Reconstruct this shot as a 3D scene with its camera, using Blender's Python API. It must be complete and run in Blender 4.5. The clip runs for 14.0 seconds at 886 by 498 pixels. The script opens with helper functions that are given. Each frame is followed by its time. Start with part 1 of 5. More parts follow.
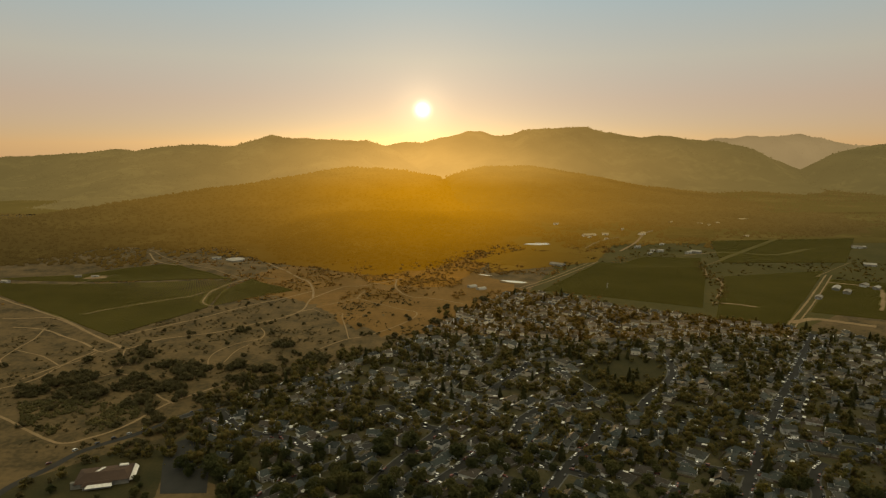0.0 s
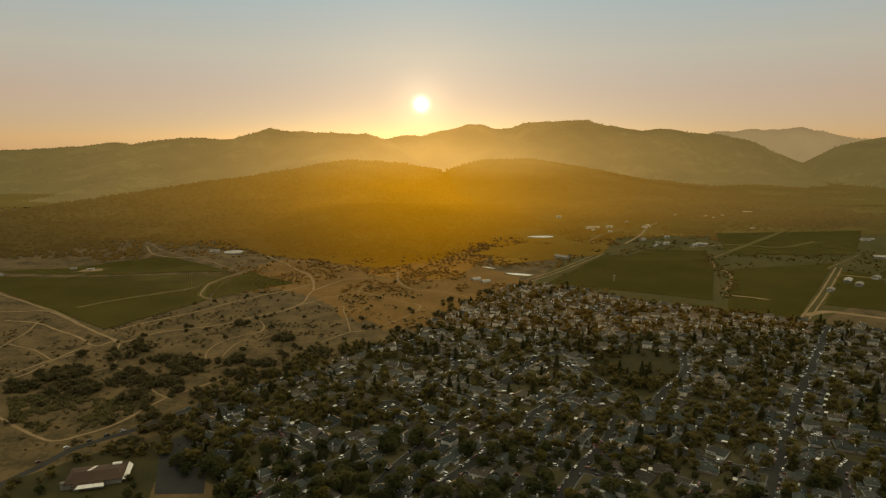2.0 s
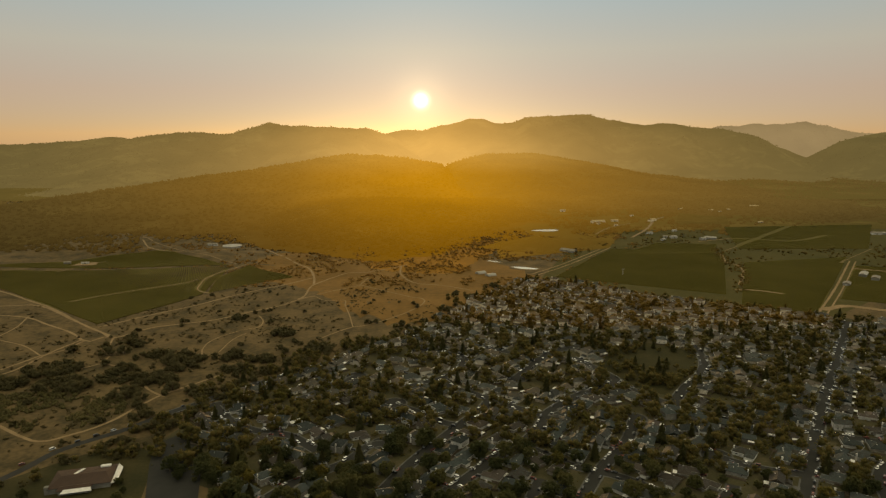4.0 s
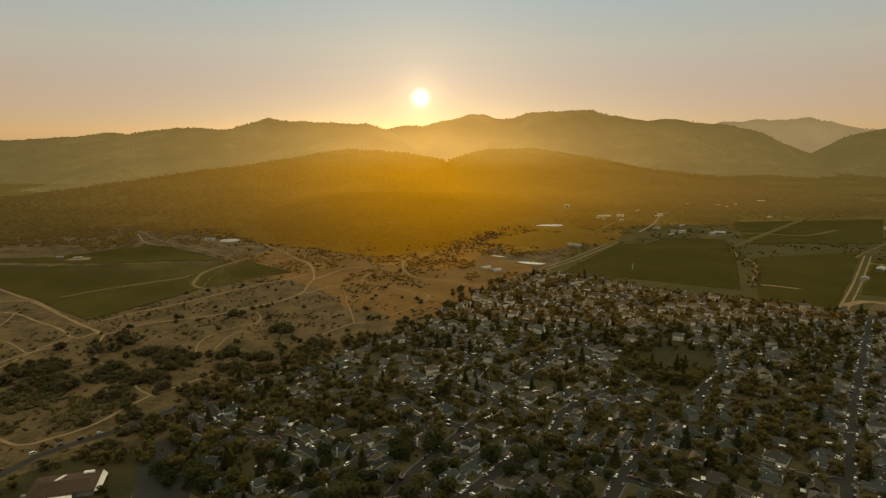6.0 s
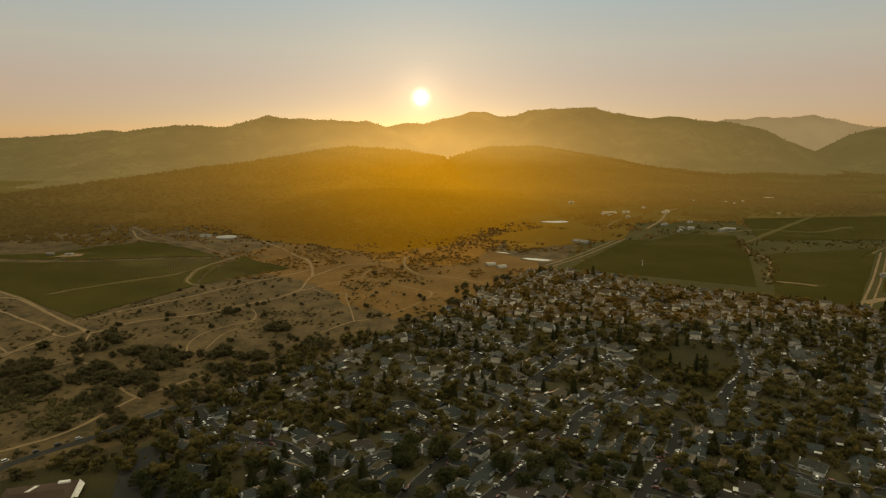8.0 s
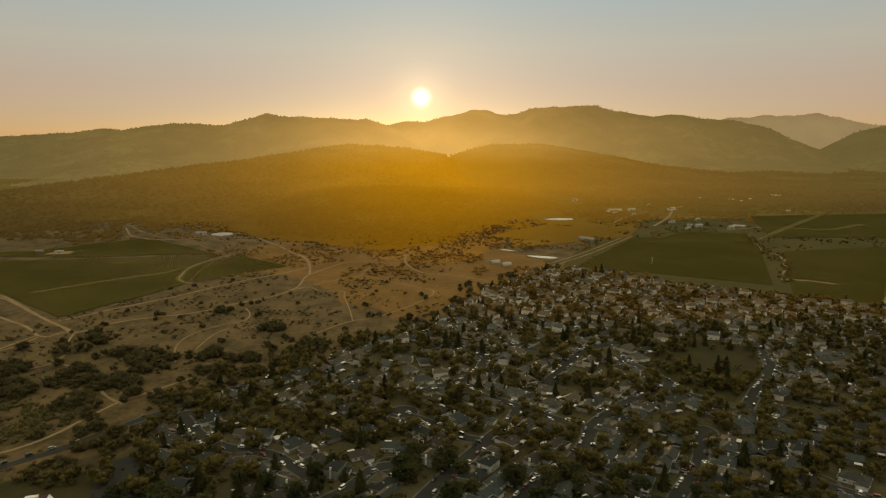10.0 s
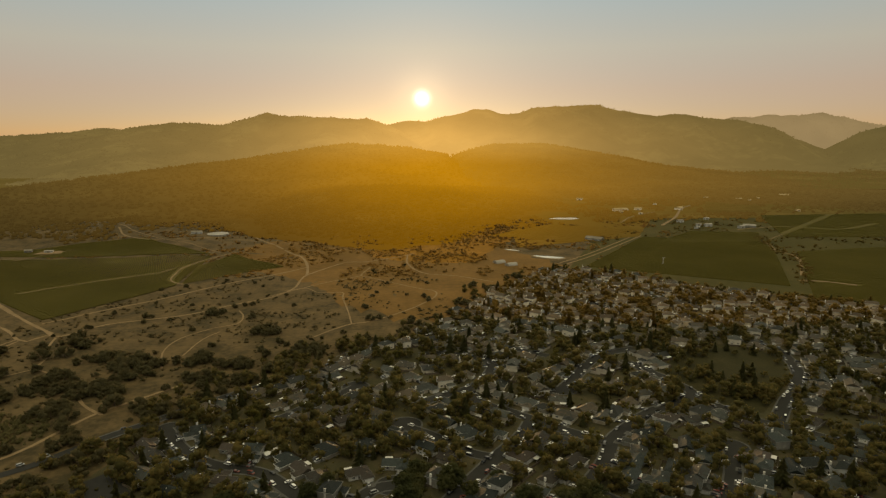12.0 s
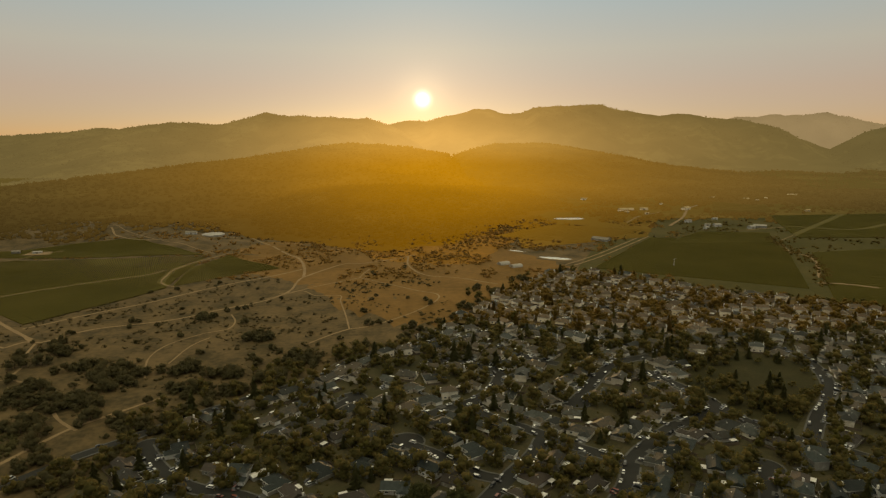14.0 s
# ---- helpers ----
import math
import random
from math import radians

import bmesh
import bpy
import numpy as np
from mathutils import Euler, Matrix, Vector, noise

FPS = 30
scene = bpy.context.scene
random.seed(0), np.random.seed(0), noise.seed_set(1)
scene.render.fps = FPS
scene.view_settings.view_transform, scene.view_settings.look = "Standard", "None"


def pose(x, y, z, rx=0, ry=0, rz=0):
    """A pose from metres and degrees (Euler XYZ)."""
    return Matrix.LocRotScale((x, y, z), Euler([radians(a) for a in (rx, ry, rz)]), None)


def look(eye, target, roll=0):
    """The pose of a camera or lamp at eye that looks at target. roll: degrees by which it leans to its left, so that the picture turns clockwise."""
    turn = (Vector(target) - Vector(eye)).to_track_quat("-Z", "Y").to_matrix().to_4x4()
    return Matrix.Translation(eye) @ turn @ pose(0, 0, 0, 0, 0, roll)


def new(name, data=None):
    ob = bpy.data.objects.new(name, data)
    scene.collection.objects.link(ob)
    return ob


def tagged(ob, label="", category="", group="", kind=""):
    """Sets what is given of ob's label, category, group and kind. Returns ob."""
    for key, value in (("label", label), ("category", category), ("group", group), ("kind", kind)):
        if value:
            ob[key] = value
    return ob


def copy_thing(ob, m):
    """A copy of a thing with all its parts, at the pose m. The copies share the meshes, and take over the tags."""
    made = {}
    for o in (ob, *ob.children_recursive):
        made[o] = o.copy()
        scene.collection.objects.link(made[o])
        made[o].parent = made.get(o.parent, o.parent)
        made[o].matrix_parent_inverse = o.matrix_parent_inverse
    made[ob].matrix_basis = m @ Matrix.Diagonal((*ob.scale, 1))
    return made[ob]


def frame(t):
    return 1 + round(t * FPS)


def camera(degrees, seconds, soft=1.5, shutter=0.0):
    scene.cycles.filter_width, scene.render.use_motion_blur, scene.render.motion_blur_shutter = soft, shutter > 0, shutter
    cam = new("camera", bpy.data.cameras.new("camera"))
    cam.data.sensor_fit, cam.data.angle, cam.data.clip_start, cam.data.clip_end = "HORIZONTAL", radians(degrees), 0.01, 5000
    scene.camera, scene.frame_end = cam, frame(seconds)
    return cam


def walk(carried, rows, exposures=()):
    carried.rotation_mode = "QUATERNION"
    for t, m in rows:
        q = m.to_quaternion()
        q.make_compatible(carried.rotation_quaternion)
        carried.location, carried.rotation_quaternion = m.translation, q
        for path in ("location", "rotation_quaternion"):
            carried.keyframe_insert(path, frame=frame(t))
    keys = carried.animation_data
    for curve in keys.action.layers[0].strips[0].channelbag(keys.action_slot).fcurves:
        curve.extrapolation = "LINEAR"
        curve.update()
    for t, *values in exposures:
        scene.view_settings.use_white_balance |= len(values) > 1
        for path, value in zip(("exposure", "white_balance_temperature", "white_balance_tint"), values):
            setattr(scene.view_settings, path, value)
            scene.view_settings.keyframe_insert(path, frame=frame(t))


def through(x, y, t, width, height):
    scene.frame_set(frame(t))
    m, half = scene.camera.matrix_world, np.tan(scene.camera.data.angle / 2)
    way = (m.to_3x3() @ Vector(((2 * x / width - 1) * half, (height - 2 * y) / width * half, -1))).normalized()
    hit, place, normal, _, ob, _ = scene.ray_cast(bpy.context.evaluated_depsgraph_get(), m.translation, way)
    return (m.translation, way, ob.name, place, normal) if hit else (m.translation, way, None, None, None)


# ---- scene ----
# ===================== camera and its way =====================
cam = camera(69.0, 14.0, soft=1.3)
PATH = [
    (0.0, 0.2, 0.1, 282.5, -1.03, -9.389, 0.00), (0.5, -1.6, 6.1, 279.9, -1.06, -9.502, 0.00),
    (1.0, -3.6, 12.6, 277.4, -1.09, -9.626, 0.01), (1.5, -5.7, 19.5, 274.8, -1.12, -9.729, 0.01),
    (2.0, -7.8, 26.8, 272.0, -1.14, -9.842, 0.01), (2.5, -9.8, 34.5, 269.2, -1.15, -9.935, 0.01),
    (3.0, -11.8, 42.7, 266.1, -1.16, -10.017, 0.01), (5.5, -20.8, 86.2, 250.4, -1.19, -10.337, 0.00),
    (6.0, -22.2, 95.4, 247.2, -1.19, -10.378, 0.00), (6.5, -23.4, 104.8, 243.9, -1.19, -10.390, 0.00),
    (7.0, -24.6, 114.3, 240.4, -1.18, -10.401, 0.00), (7.5, -25.5, 123.8, 236.9, -1.18, -10.412, 0.00),
    (8.0, -26.3, 133.4, 233.5, -1.16, -10.413, 0.00), (10.5, -29.8, 181.6, 218.6, -1.13, -10.405, 0.00),
    (11.0, -30.5, 191.6, 216.1, -1.11, -10.389, 0.00), (11.5, -31.2, 201.5, 213.9, -1.10, -10.363, 0.00),
    (12.0, -31.9, 211.3, 212.0, -1.08, -10.328, 0.00), (12.5, -32.5, 221.1, 210.2, -1.07, -10.314, 0.00),
    (13.0, -33.0, 230.8, 208.5, -1.06, -10.289, 0.00), (13.5, -33.5, 240.4, 206.7, -1.04, -10.275, 0.00),
    (14.0, -33.8, 250.0, 205.0, -1.03, -10.250, 0.00)]
walk(cam, [(t, pose(x, y, z, 90 + pitch, roll, yaw)) for t, x, y, z, yaw, pitch, roll in PATH], [(0.0, 0.0, 7600, 9), (14.0, -0.03, 7600, 9)])

# ===================== sky and sun =====================
SUN_AZ, SUN_EL = radians(-0.75), radians(2.81)
SUN_DIR = Vector((math.sin(SUN_AZ) * math.cos(SUN_EL), math.cos(SUN_AZ) * math.cos(SUN_EL), math.sin(SUN_EL)))
world = bpy.data.worlds.new("evening_sky")
scene.world = world
world.use_nodes = True
wn, wl = world.node_tree.nodes, world.node_tree.links
wn.clear()


def wmath(op, a, b):
    n = wn.new("ShaderNodeMath")
    n.operation = op
    for i, v in enumerate((a, b)):
        if isinstance(v, (int, float)):
            n.inputs[i].default_value = v
        else:
            wl.new(v, n.inputs[i])
    return n.outputs[0]


sky = wn.new("ShaderNodeTexSky")
sky.sky_type, sky.sun_disc = "NISHITA", False
sky.sun_elevation, sky.sun_rotation = SUN_EL, SUN_AZ
sky.altitude, sky.air_density, sky.dust_density, sky.ozone_density = 200, 0.55, 0.1, 2.0
bg_sky = wn.new("ShaderNodeBackground")
bg_sky.inputs[1].default_value = 0.05
wl.new(sky.outputs[0], bg_sky.inputs[0])
coord = wn.new("ShaderNodeTexCoord")
dot = wn.new("ShaderNodeVectorMath")
dot.operation = "DOT_PRODUCT"
wl.new(coord.outputs["Generated"], dot.inputs[0])
dot.inputs[1].default_value = SUN_DIR
near = wmath("MAXIMUM", dot.outputs["Value"], 0.0)
# the sun's face, its aureole and the warm evening glow of the dusty air round it
total = bg_sky.outputs[0]
for power, colour, strength in ((26000, (1.0, 0.94, 0.8), 2.6), (1500, (1.0, 0.78, 0.46), 0.24), (170, (1.0, 0.66, 0.36), 0.075), (20, (1.0, 0.66, 0.40), 0.03)):
    glow = wn.new("ShaderNodeBackground")
    glow.inputs[0].default_value = (*colour, 1)
    wl.new(wmath("MULTIPLY", wmath("POWER", near, power), strength), glow.inputs[1])
    add = wn.new("ShaderNodeAddShader")
    wl.new(total, add.inputs[0])
    wl.new(glow.outputs[0], add.inputs[1])
    total = add.outputs[0]
# dusty evening air: peach at the horizon, pale grey-blue above, clearer and brighter overhead
height = wn.new("ShaderNodeSeparateXYZ")
wl.new(coord.outputs["Generated"], height.inputs[0])
air = wn.new("ShaderNodeValToRGB")
wl.new(height.outputs[2], air.inputs[0])
AIR = [(0.0, (0.33, 0.14, 0.065)), (0.06, (0.38, 0.215, 0.115)), (0.12, (0.385, 0.322, 0.22)), (0.2, (0.298, 0.358, 0.357)), (0.5, (0.66, 0.64, 0.48)), (1.0, (0.98, 0.92, 0.64))]
while len(air.color_ramp.elements) < len(AIR):
    air.color_ramp.elements.new(0.5)
for element, (place, colour) in zip(air.color_ramp.elements, AIR):
    element.position, element.color = place, (*colour, 1)
pale = wn.new("ShaderNodeBackground")
wl.new(air.outputs[0], pale.inputs[0])
add = wn.new("ShaderNodeAddShader")
wl.new(total, add.inputs[0])
wl.new(pale.outputs[0], add.inputs[1])
wout = wn.new("ShaderNodeOutputWorld")
wl.new(add.outputs[0], wout.inputs[0])

lamp = bpy.data.lights.new("sun", "SUN")
lamp.energy, lamp.angle, lamp.color = 1.0, radians(3.0), (1.0, 0.62, 0.25)
sun = new("sun", lamp)
LIGHT_EL = radians(6.5)
sun.matrix_world = look((1000 * math.sin(SUN_AZ), 1000 * math.cos(SUN_AZ), 1000 * math.tan(LIGHT_EL)), (0, 0, 0))


# ===================== materials =====================
def material(name, colours, scale=0.1, fine=2.0, rough=0.85, bump=0.0, bump_scale=None, metal=0.0, spec=0.3, per_object=0.0, per_island=0.0, coords="Position", lo=0.35, hi=0.65, thin=0.0, through=2.4):
    """A surface whose colour wanders between the given ones at one large and one fine size."""
    m = bpy.data.materials.new(name)
    m.use_nodes = True
    n, l = m.node_tree.nodes, m.node_tree.links
    b = n["Principled BSDF"]
    b.inputs["Roughness"].default_value, b.inputs["Metallic"].default_value = rough, metal
    b.inputs["Specular IOR Level"].default_value = spec
    if coords == "Position":
        where = n.new("ShaderNodeNewGeometry").outputs["Position"]
    else:
        where = n.new("ShaderNodeTexCoord").outputs["Object"]
    big, small = n.new("ShaderNodeTexNoise"), n.new("ShaderNodeTexNoise")
    for tex, s in ((big, scale), (small, fine)):
        tex.inputs["Scale"].default_value, tex.inputs["Detail"].default_value = s, 6
        l.new(where, tex.inputs["Vector"])
    mix = n.new("ShaderNodeMix")
    mix.data_type = "FLOAT"
    mix.inputs[0].default_value = 0.38
    l.new(big.outputs[0], mix.inputs[2])
    l.new(small.outputs[0], mix.inputs[3])
    value = mix.outputs[0]
    ramp = n.new("ShaderNodeValToRGB")
    while len(ramp.color_ramp.elements) < len(colours):
        ramp.color_ramp.elements.new(0.5)
    for i, c in enumerate(colours):
        e = ramp.color_ramp.elements[i]
        e.position, e.color = lo + (hi - lo) * i / max(1, len(colours) - 1), (*c, 1)
    rand = None
    if per_object:
        rand, amount = n.new("ShaderNodeObjectInfo").outputs["Random"], per_object
    if per_island:
        rand, amount = n.new("ShaderNodeNewGeometry").outputs["Random Per Island"], per_island
    if rand is not None:
        sub, mul, plus = (n.new("ShaderNodeMath") for _ in range(3))
        sub.operation, mul.operation, plus.operation = "SUBTRACT", "MULTIPLY", "ADD"
        sub.inputs[1].default_value, mul.inputs[1].default_value = 0.5, amount
        l.new(rand, sub.inputs[0])
        l.new(sub.outputs[0], mul.inputs[0])
        l.new(mul.outputs[0], plus.inputs[0])
        l.new(value, plus.inputs[1])
        value = plus.outputs[0]
    l.new(value, ramp.inputs[0])
    tone = ramp.outputs[0]
    l.new(tone, b.inputs["Base Color"])
    if thin:
        # light that comes through thin leaves
        clear, blend, out, bright = n.new("ShaderNodeBsdfTranslucent"), n.new("ShaderNodeMixShader"), n["Material Output"], n.new("ShaderNodeVectorMath")
        bright.operation = "SCALE"
        bright.inputs["Scale"].default_value = through
        l.new(tone, bright.inputs[0])
        l.new(bright.outputs[0], clear.inputs[0])
        blend.inputs[0].default_value = thin
        l.new(b.outputs[0], blend.inputs[1])
        l.new(clear.outputs[0], blend.inputs[2])
        l.new(blend.outputs[0], out.inputs[0])
    if bump:
        bp = n.new("ShaderNodeBump")
        bp.inputs["Strength"].default_value, bp.inputs["Distance"].default_value = bump, 0.3
        src = small
        if bump_scale:
            src = n.new("ShaderNodeTexNoise")
            src.inputs["Scale"].default_value, src.inputs["Detail"].default_value = bump_scale, 5
            l.new(where, src.inputs["Vector"])
        l.new(src.outputs[0], bp.inputs["Height"])
        l.new(bp.outputs[0], b.inputs["Normal"])
    return m


def haze_glow_material(name, dark, light, glow, width, strength, haze_top, pale_from, pale_to):
    """Far-off dim wooded slopes with the evening haze's glow put in as emission, stronger towards the sun and in the
    hollows.
    """
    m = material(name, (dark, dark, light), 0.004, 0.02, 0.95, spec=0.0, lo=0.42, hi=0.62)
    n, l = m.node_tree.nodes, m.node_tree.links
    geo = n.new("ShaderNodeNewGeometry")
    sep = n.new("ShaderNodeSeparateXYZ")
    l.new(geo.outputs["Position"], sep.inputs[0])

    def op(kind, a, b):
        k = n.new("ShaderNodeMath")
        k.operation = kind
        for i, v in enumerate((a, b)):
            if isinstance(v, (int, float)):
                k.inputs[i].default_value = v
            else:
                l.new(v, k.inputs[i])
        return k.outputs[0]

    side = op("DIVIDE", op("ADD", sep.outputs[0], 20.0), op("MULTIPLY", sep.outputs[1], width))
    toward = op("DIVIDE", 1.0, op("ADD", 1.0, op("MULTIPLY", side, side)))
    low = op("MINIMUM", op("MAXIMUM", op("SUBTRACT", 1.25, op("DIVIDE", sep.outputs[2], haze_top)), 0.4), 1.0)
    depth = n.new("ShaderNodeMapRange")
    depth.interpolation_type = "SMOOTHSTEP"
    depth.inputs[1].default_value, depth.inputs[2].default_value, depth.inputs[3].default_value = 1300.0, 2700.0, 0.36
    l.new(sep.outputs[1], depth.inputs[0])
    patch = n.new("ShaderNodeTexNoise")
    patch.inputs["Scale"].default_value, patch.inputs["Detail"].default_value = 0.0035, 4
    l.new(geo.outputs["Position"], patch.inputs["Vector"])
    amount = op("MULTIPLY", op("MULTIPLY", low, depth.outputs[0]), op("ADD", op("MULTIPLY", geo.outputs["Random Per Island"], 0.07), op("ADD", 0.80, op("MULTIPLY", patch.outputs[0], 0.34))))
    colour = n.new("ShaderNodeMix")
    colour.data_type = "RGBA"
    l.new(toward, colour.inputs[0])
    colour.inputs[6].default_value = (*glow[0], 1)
    # the painted haze glow turns paler on the higher slopes
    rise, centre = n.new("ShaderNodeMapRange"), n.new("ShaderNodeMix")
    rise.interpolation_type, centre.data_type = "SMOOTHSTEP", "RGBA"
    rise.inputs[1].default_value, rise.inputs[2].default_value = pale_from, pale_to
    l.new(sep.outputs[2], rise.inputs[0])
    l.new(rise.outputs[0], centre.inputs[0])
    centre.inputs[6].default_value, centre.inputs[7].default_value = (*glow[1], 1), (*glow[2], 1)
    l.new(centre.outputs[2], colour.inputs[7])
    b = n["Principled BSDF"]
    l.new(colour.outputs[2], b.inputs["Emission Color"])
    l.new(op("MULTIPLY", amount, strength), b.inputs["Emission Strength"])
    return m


M_GROUND = material("dry_ground", ((0.049, 0.04, 0.021), (0.077, 0.057, 0.029), (0.105, 0.075, 0.038), (0.125, 0.088, 0.044)), 0.03, 0.2, 0.95, lo=0.38, hi=0.62, bump=0.3, spec=0.06)
# upland grass tones that stand in for the golden sun haze
M_GRASS_GLOW = material("straw_grass", ((0.108, 0.063, 0.019), (0.142, 0.081, 0.025), (0.178, 0.1, 0.032)), 0.015, 0.12, 0.95, bump=0.3, spec=0.06)
M_GRASS_GLOW_DEEP = material("golden_grass", ((0.165, 0.08, 0.01), (0.21, 0.1, 0.013), (0.26, 0.124, 0.018)), 0.015, 0.12, 0.95, bump=0.3, spec=0.06)
# brush lightened and gilded with the same painted haze
M_BRUSH_GLOW = material("dry_brush_leaf", ((0.125, 0.078, 0.024), (0.16, 0.098, 0.03), (0.2, 0.12, 0.037)), 0.01, 0.2, 0.9, per_island=0.3, spec=0.06, thin=0.5)
M_MEADOW = material("meadow_grass", ((0.048, 0.045, 0.014), (0.062, 0.055, 0.018), (0.08, 0.065, 0.023)), 0.008, 0.08, 0.95, bump=0.3, spec=0.06)
M_YARD = material("yard_ground", ((0.042, 0.04, 0.02), (0.055, 0.05, 0.026), (0.078, 0.063, 0.036)), 0.07, 0.45, 0.95, bump=0.3, spec=0.08)
M_PARK = material("park_grass", ((0.026, 0.026, 0.011), (0.036, 0.033, 0.014), (0.052, 0.043, 0.019)), 0.03, 0.4, 0.95, bump=0.3, spec=0.08)
M_TRAIL = material("trail_dirt", ((0.18, 0.126, 0.07), (0.255, 0.18, 0.103)), 0.05, 0.5, 0.95, bump=0.2, spec=0.06)
M_SOIL = material("field_soil", ((0.085, 0.072, 0.022), (0.11, 0.088, 0.028)), 0.02, 0.5, 0.95, spec=0.06)
M_VINE = material("vine_leaf", ((0.092, 0.082, 0.019), (0.118, 0.10, 0.025)), 0.01, 0.6, 0.9, spec=0.06, thin=0.35)
M_ASPHALT = material("asphalt", ((0.021, 0.0212, 0.0195), (0.031, 0.0308, 0.0282)), 0.08, 1.5, 0.85, bump=0.1, spec=0.15)
M_KERB = material("pavement_concrete", ((0.055, 0.055, 0.052), (0.10, 0.10, 0.095)), 0.1, 2.0, 0.85, bump=0.1)
M_ROOF = material("roof_shingle", ((0.010, 0.014, 0.0135), (0.015, 0.020, 0.0195), (0.022, 0.029, 0.028), (0.036, 0.046, 0.045), (0.026, 0.022, 0.017)), 0.4, 3.0, 0.65, bump=0.5, bump_scale=6, per_object=0.9, coords="Object", spec=0.2, lo=0.1, hi=0.9)
M_TILE = material("clay_tile", ((0.022, 0.018, 0.014), (0.034, 0.027, 0.021), (0.054, 0.042, 0.034)), 0.5, 3.0, 0.65, bump=0.5, bump_scale=5, per_object=0.7, coords="Object", spec=0.25, lo=0.1, hi=0.9)
M_WALL = material("stucco", ((0.14, 0.137, 0.12), (0.21, 0.203, 0.185), (0.5, 0.5, 0.49), (0.17, 0.155, 0.13)), 0.3, 3.0, 0.9, bump=0.2, per_object=0.9, coords="Object", lo=0.1, hi=0.9)
# lighter copies for the farther town: its haze is put into base colour
M_ROOF_HAZE = material("roof_shingle_far", ((0.02, 0.022, 0.02), (0.034, 0.039, 0.036), (0.06, 0.066, 0.06), (0.04, 0.034, 0.026), (0.085, 0.067, 0.045), (0.03, 0.032, 0.029), (0.07, 0.055, 0.038)), 0.4, 3.0, 0.65, per_island=1.1, spec=0.2, lo=0.05, hi=0.95)
M_WALL_HAZE = material("stucco_far", ((0.36, 0.32, 0.26), (0.5, 0.45, 0.37), (0.72, 0.67, 0.58), (0.3, 0.25, 0.18)), 0.3, 3.0, 0.9, per_island=0.9, lo=0.1, hi=0.9)
# tan houses of the north, also warmed and lightened for haze over them
M_TILE_NORTH = material("tan_roof_tile", ((0.05, 0.037, 0.024), (0.076, 0.055, 0.035), (0.11, 0.079, 0.05), (0.07, 0.058, 0.043), (0.135, 0.094, 0.056)), 0.4, 3.0, 0.7, per_island=0.9, spec=0.15, lo=0.1, hi=0.9)
M_WALL_NORTH = material("tan_stucco", ((0.5, 0.41, 0.29), (0.66, 0.56, 0.42), (0.8, 0.72, 0.58)), 0.3, 3.0, 0.9, per_island=0.9, lo=0.1, hi=0.9)
# north gardens: haze is painted into warmer leaf and yard colours
M_LEAF_NORTH = material("dry_garden_leaf", ((0.135, 0.094, 0.026), (0.175, 0.118, 0.032), (0.225, 0.145, 0.04)), 0.1, 1.0, 0.85, per_island=0.4, spec=0.08, thin=0.55, through=1.6)
M_YARD_NORTH = material("dry_yard", ((0.085, 0.062, 0.026), (0.11, 0.078, 0.033), (0.145, 0.1, 0.045)), 0.07, 0.45, 0.95, bump=0.3, spec=0.06)
M_TRIM = material("white_trim", ((0.5, 0.49, 0.47), (0.72, 0.71, 0.69)), 0.5, 4.0, 0.6, coords="Object")
M_FASCIA = material("painted_fascia", ((0.16, 0.155, 0.145), (0.32, 0.31, 0.29), (0.6, 0.59, 0.57)), 0.5, 4.0, 0.7, per_object=0.9, coords="Object", spec=0.2, lo=0.1, hi=0.9)
M_DOOR = material("garage_white", ((0.5, 0.49, 0.47), (0.72, 0.71, 0.69)), 0.5, 4.0, 0.5, per_object=0.5, coords="Object")
M_GLASS = material("window_glass", ((0.02, 0.025, 0.03), (0.035, 0.04, 0.045)), 0.5, 2.0, 0.08, spec=0.8, coords="Object")
M_BRICK = material("chimney_brick", ((0.4, 0.38, 0.36), (0.6, 0.58, 0.55), (0.75, 0.74, 0.72)), 1.0, 5.0, 0.9, per_object=0.8, coords="Object", lo=0.1, hi=0.9)
M_CAR = material("car_paint", ((0.02, 0.02, 0.022), (0.35, 0.36, 0.37), (0.75, 0.75, 0.75), (0.85, 0.85, 0.85), (0.8, 0.8, 0.8), (0.5, 0.5, 0.5), (0.1, 0.1, 0.11), (0.16, 0.05, 0.04)), 0.05, 0.1, 0.15, spec=0.7, per_object=1.6, coords="Object", lo=0.1, hi=0.9)
M_CAR_FAR = material("car_paint_far", ((0.02, 0.02, 0.022), (0.3, 0.31, 0.32), (0.85, 0.85, 0.84), (0.9, 0.9, 0.89), (0.85, 0.85, 0.84), (0.1, 0.1, 0.11)), 0.05, 0.1, 0.15, spec=0.7, per_island=1.4, lo=0.1, hi=0.9)
M_TYRE = material("tyre_rubber", ((0.015, 0.015, 0.015), (0.03, 0.03, 0.03)), 1.0, 4.0, 0.8, coords="Object")
M_BARK = material("bark", ((0.05, 0.038, 0.026), (0.11, 0.085, 0.06)), 0.8, 5.0, 0.95, bump=0.6, coords="Object")
M_LEAF = material("leaf_green", ((0.052, 0.058, 0.025), (0.068, 0.072, 0.03), (0.092, 0.089, 0.036)), 0.25, 1.6, 0.85, per_object=0.6, coords="Object", spec=0.08, thin=0.55, through=1.4, bump=0.5, bump_scale=2.2)
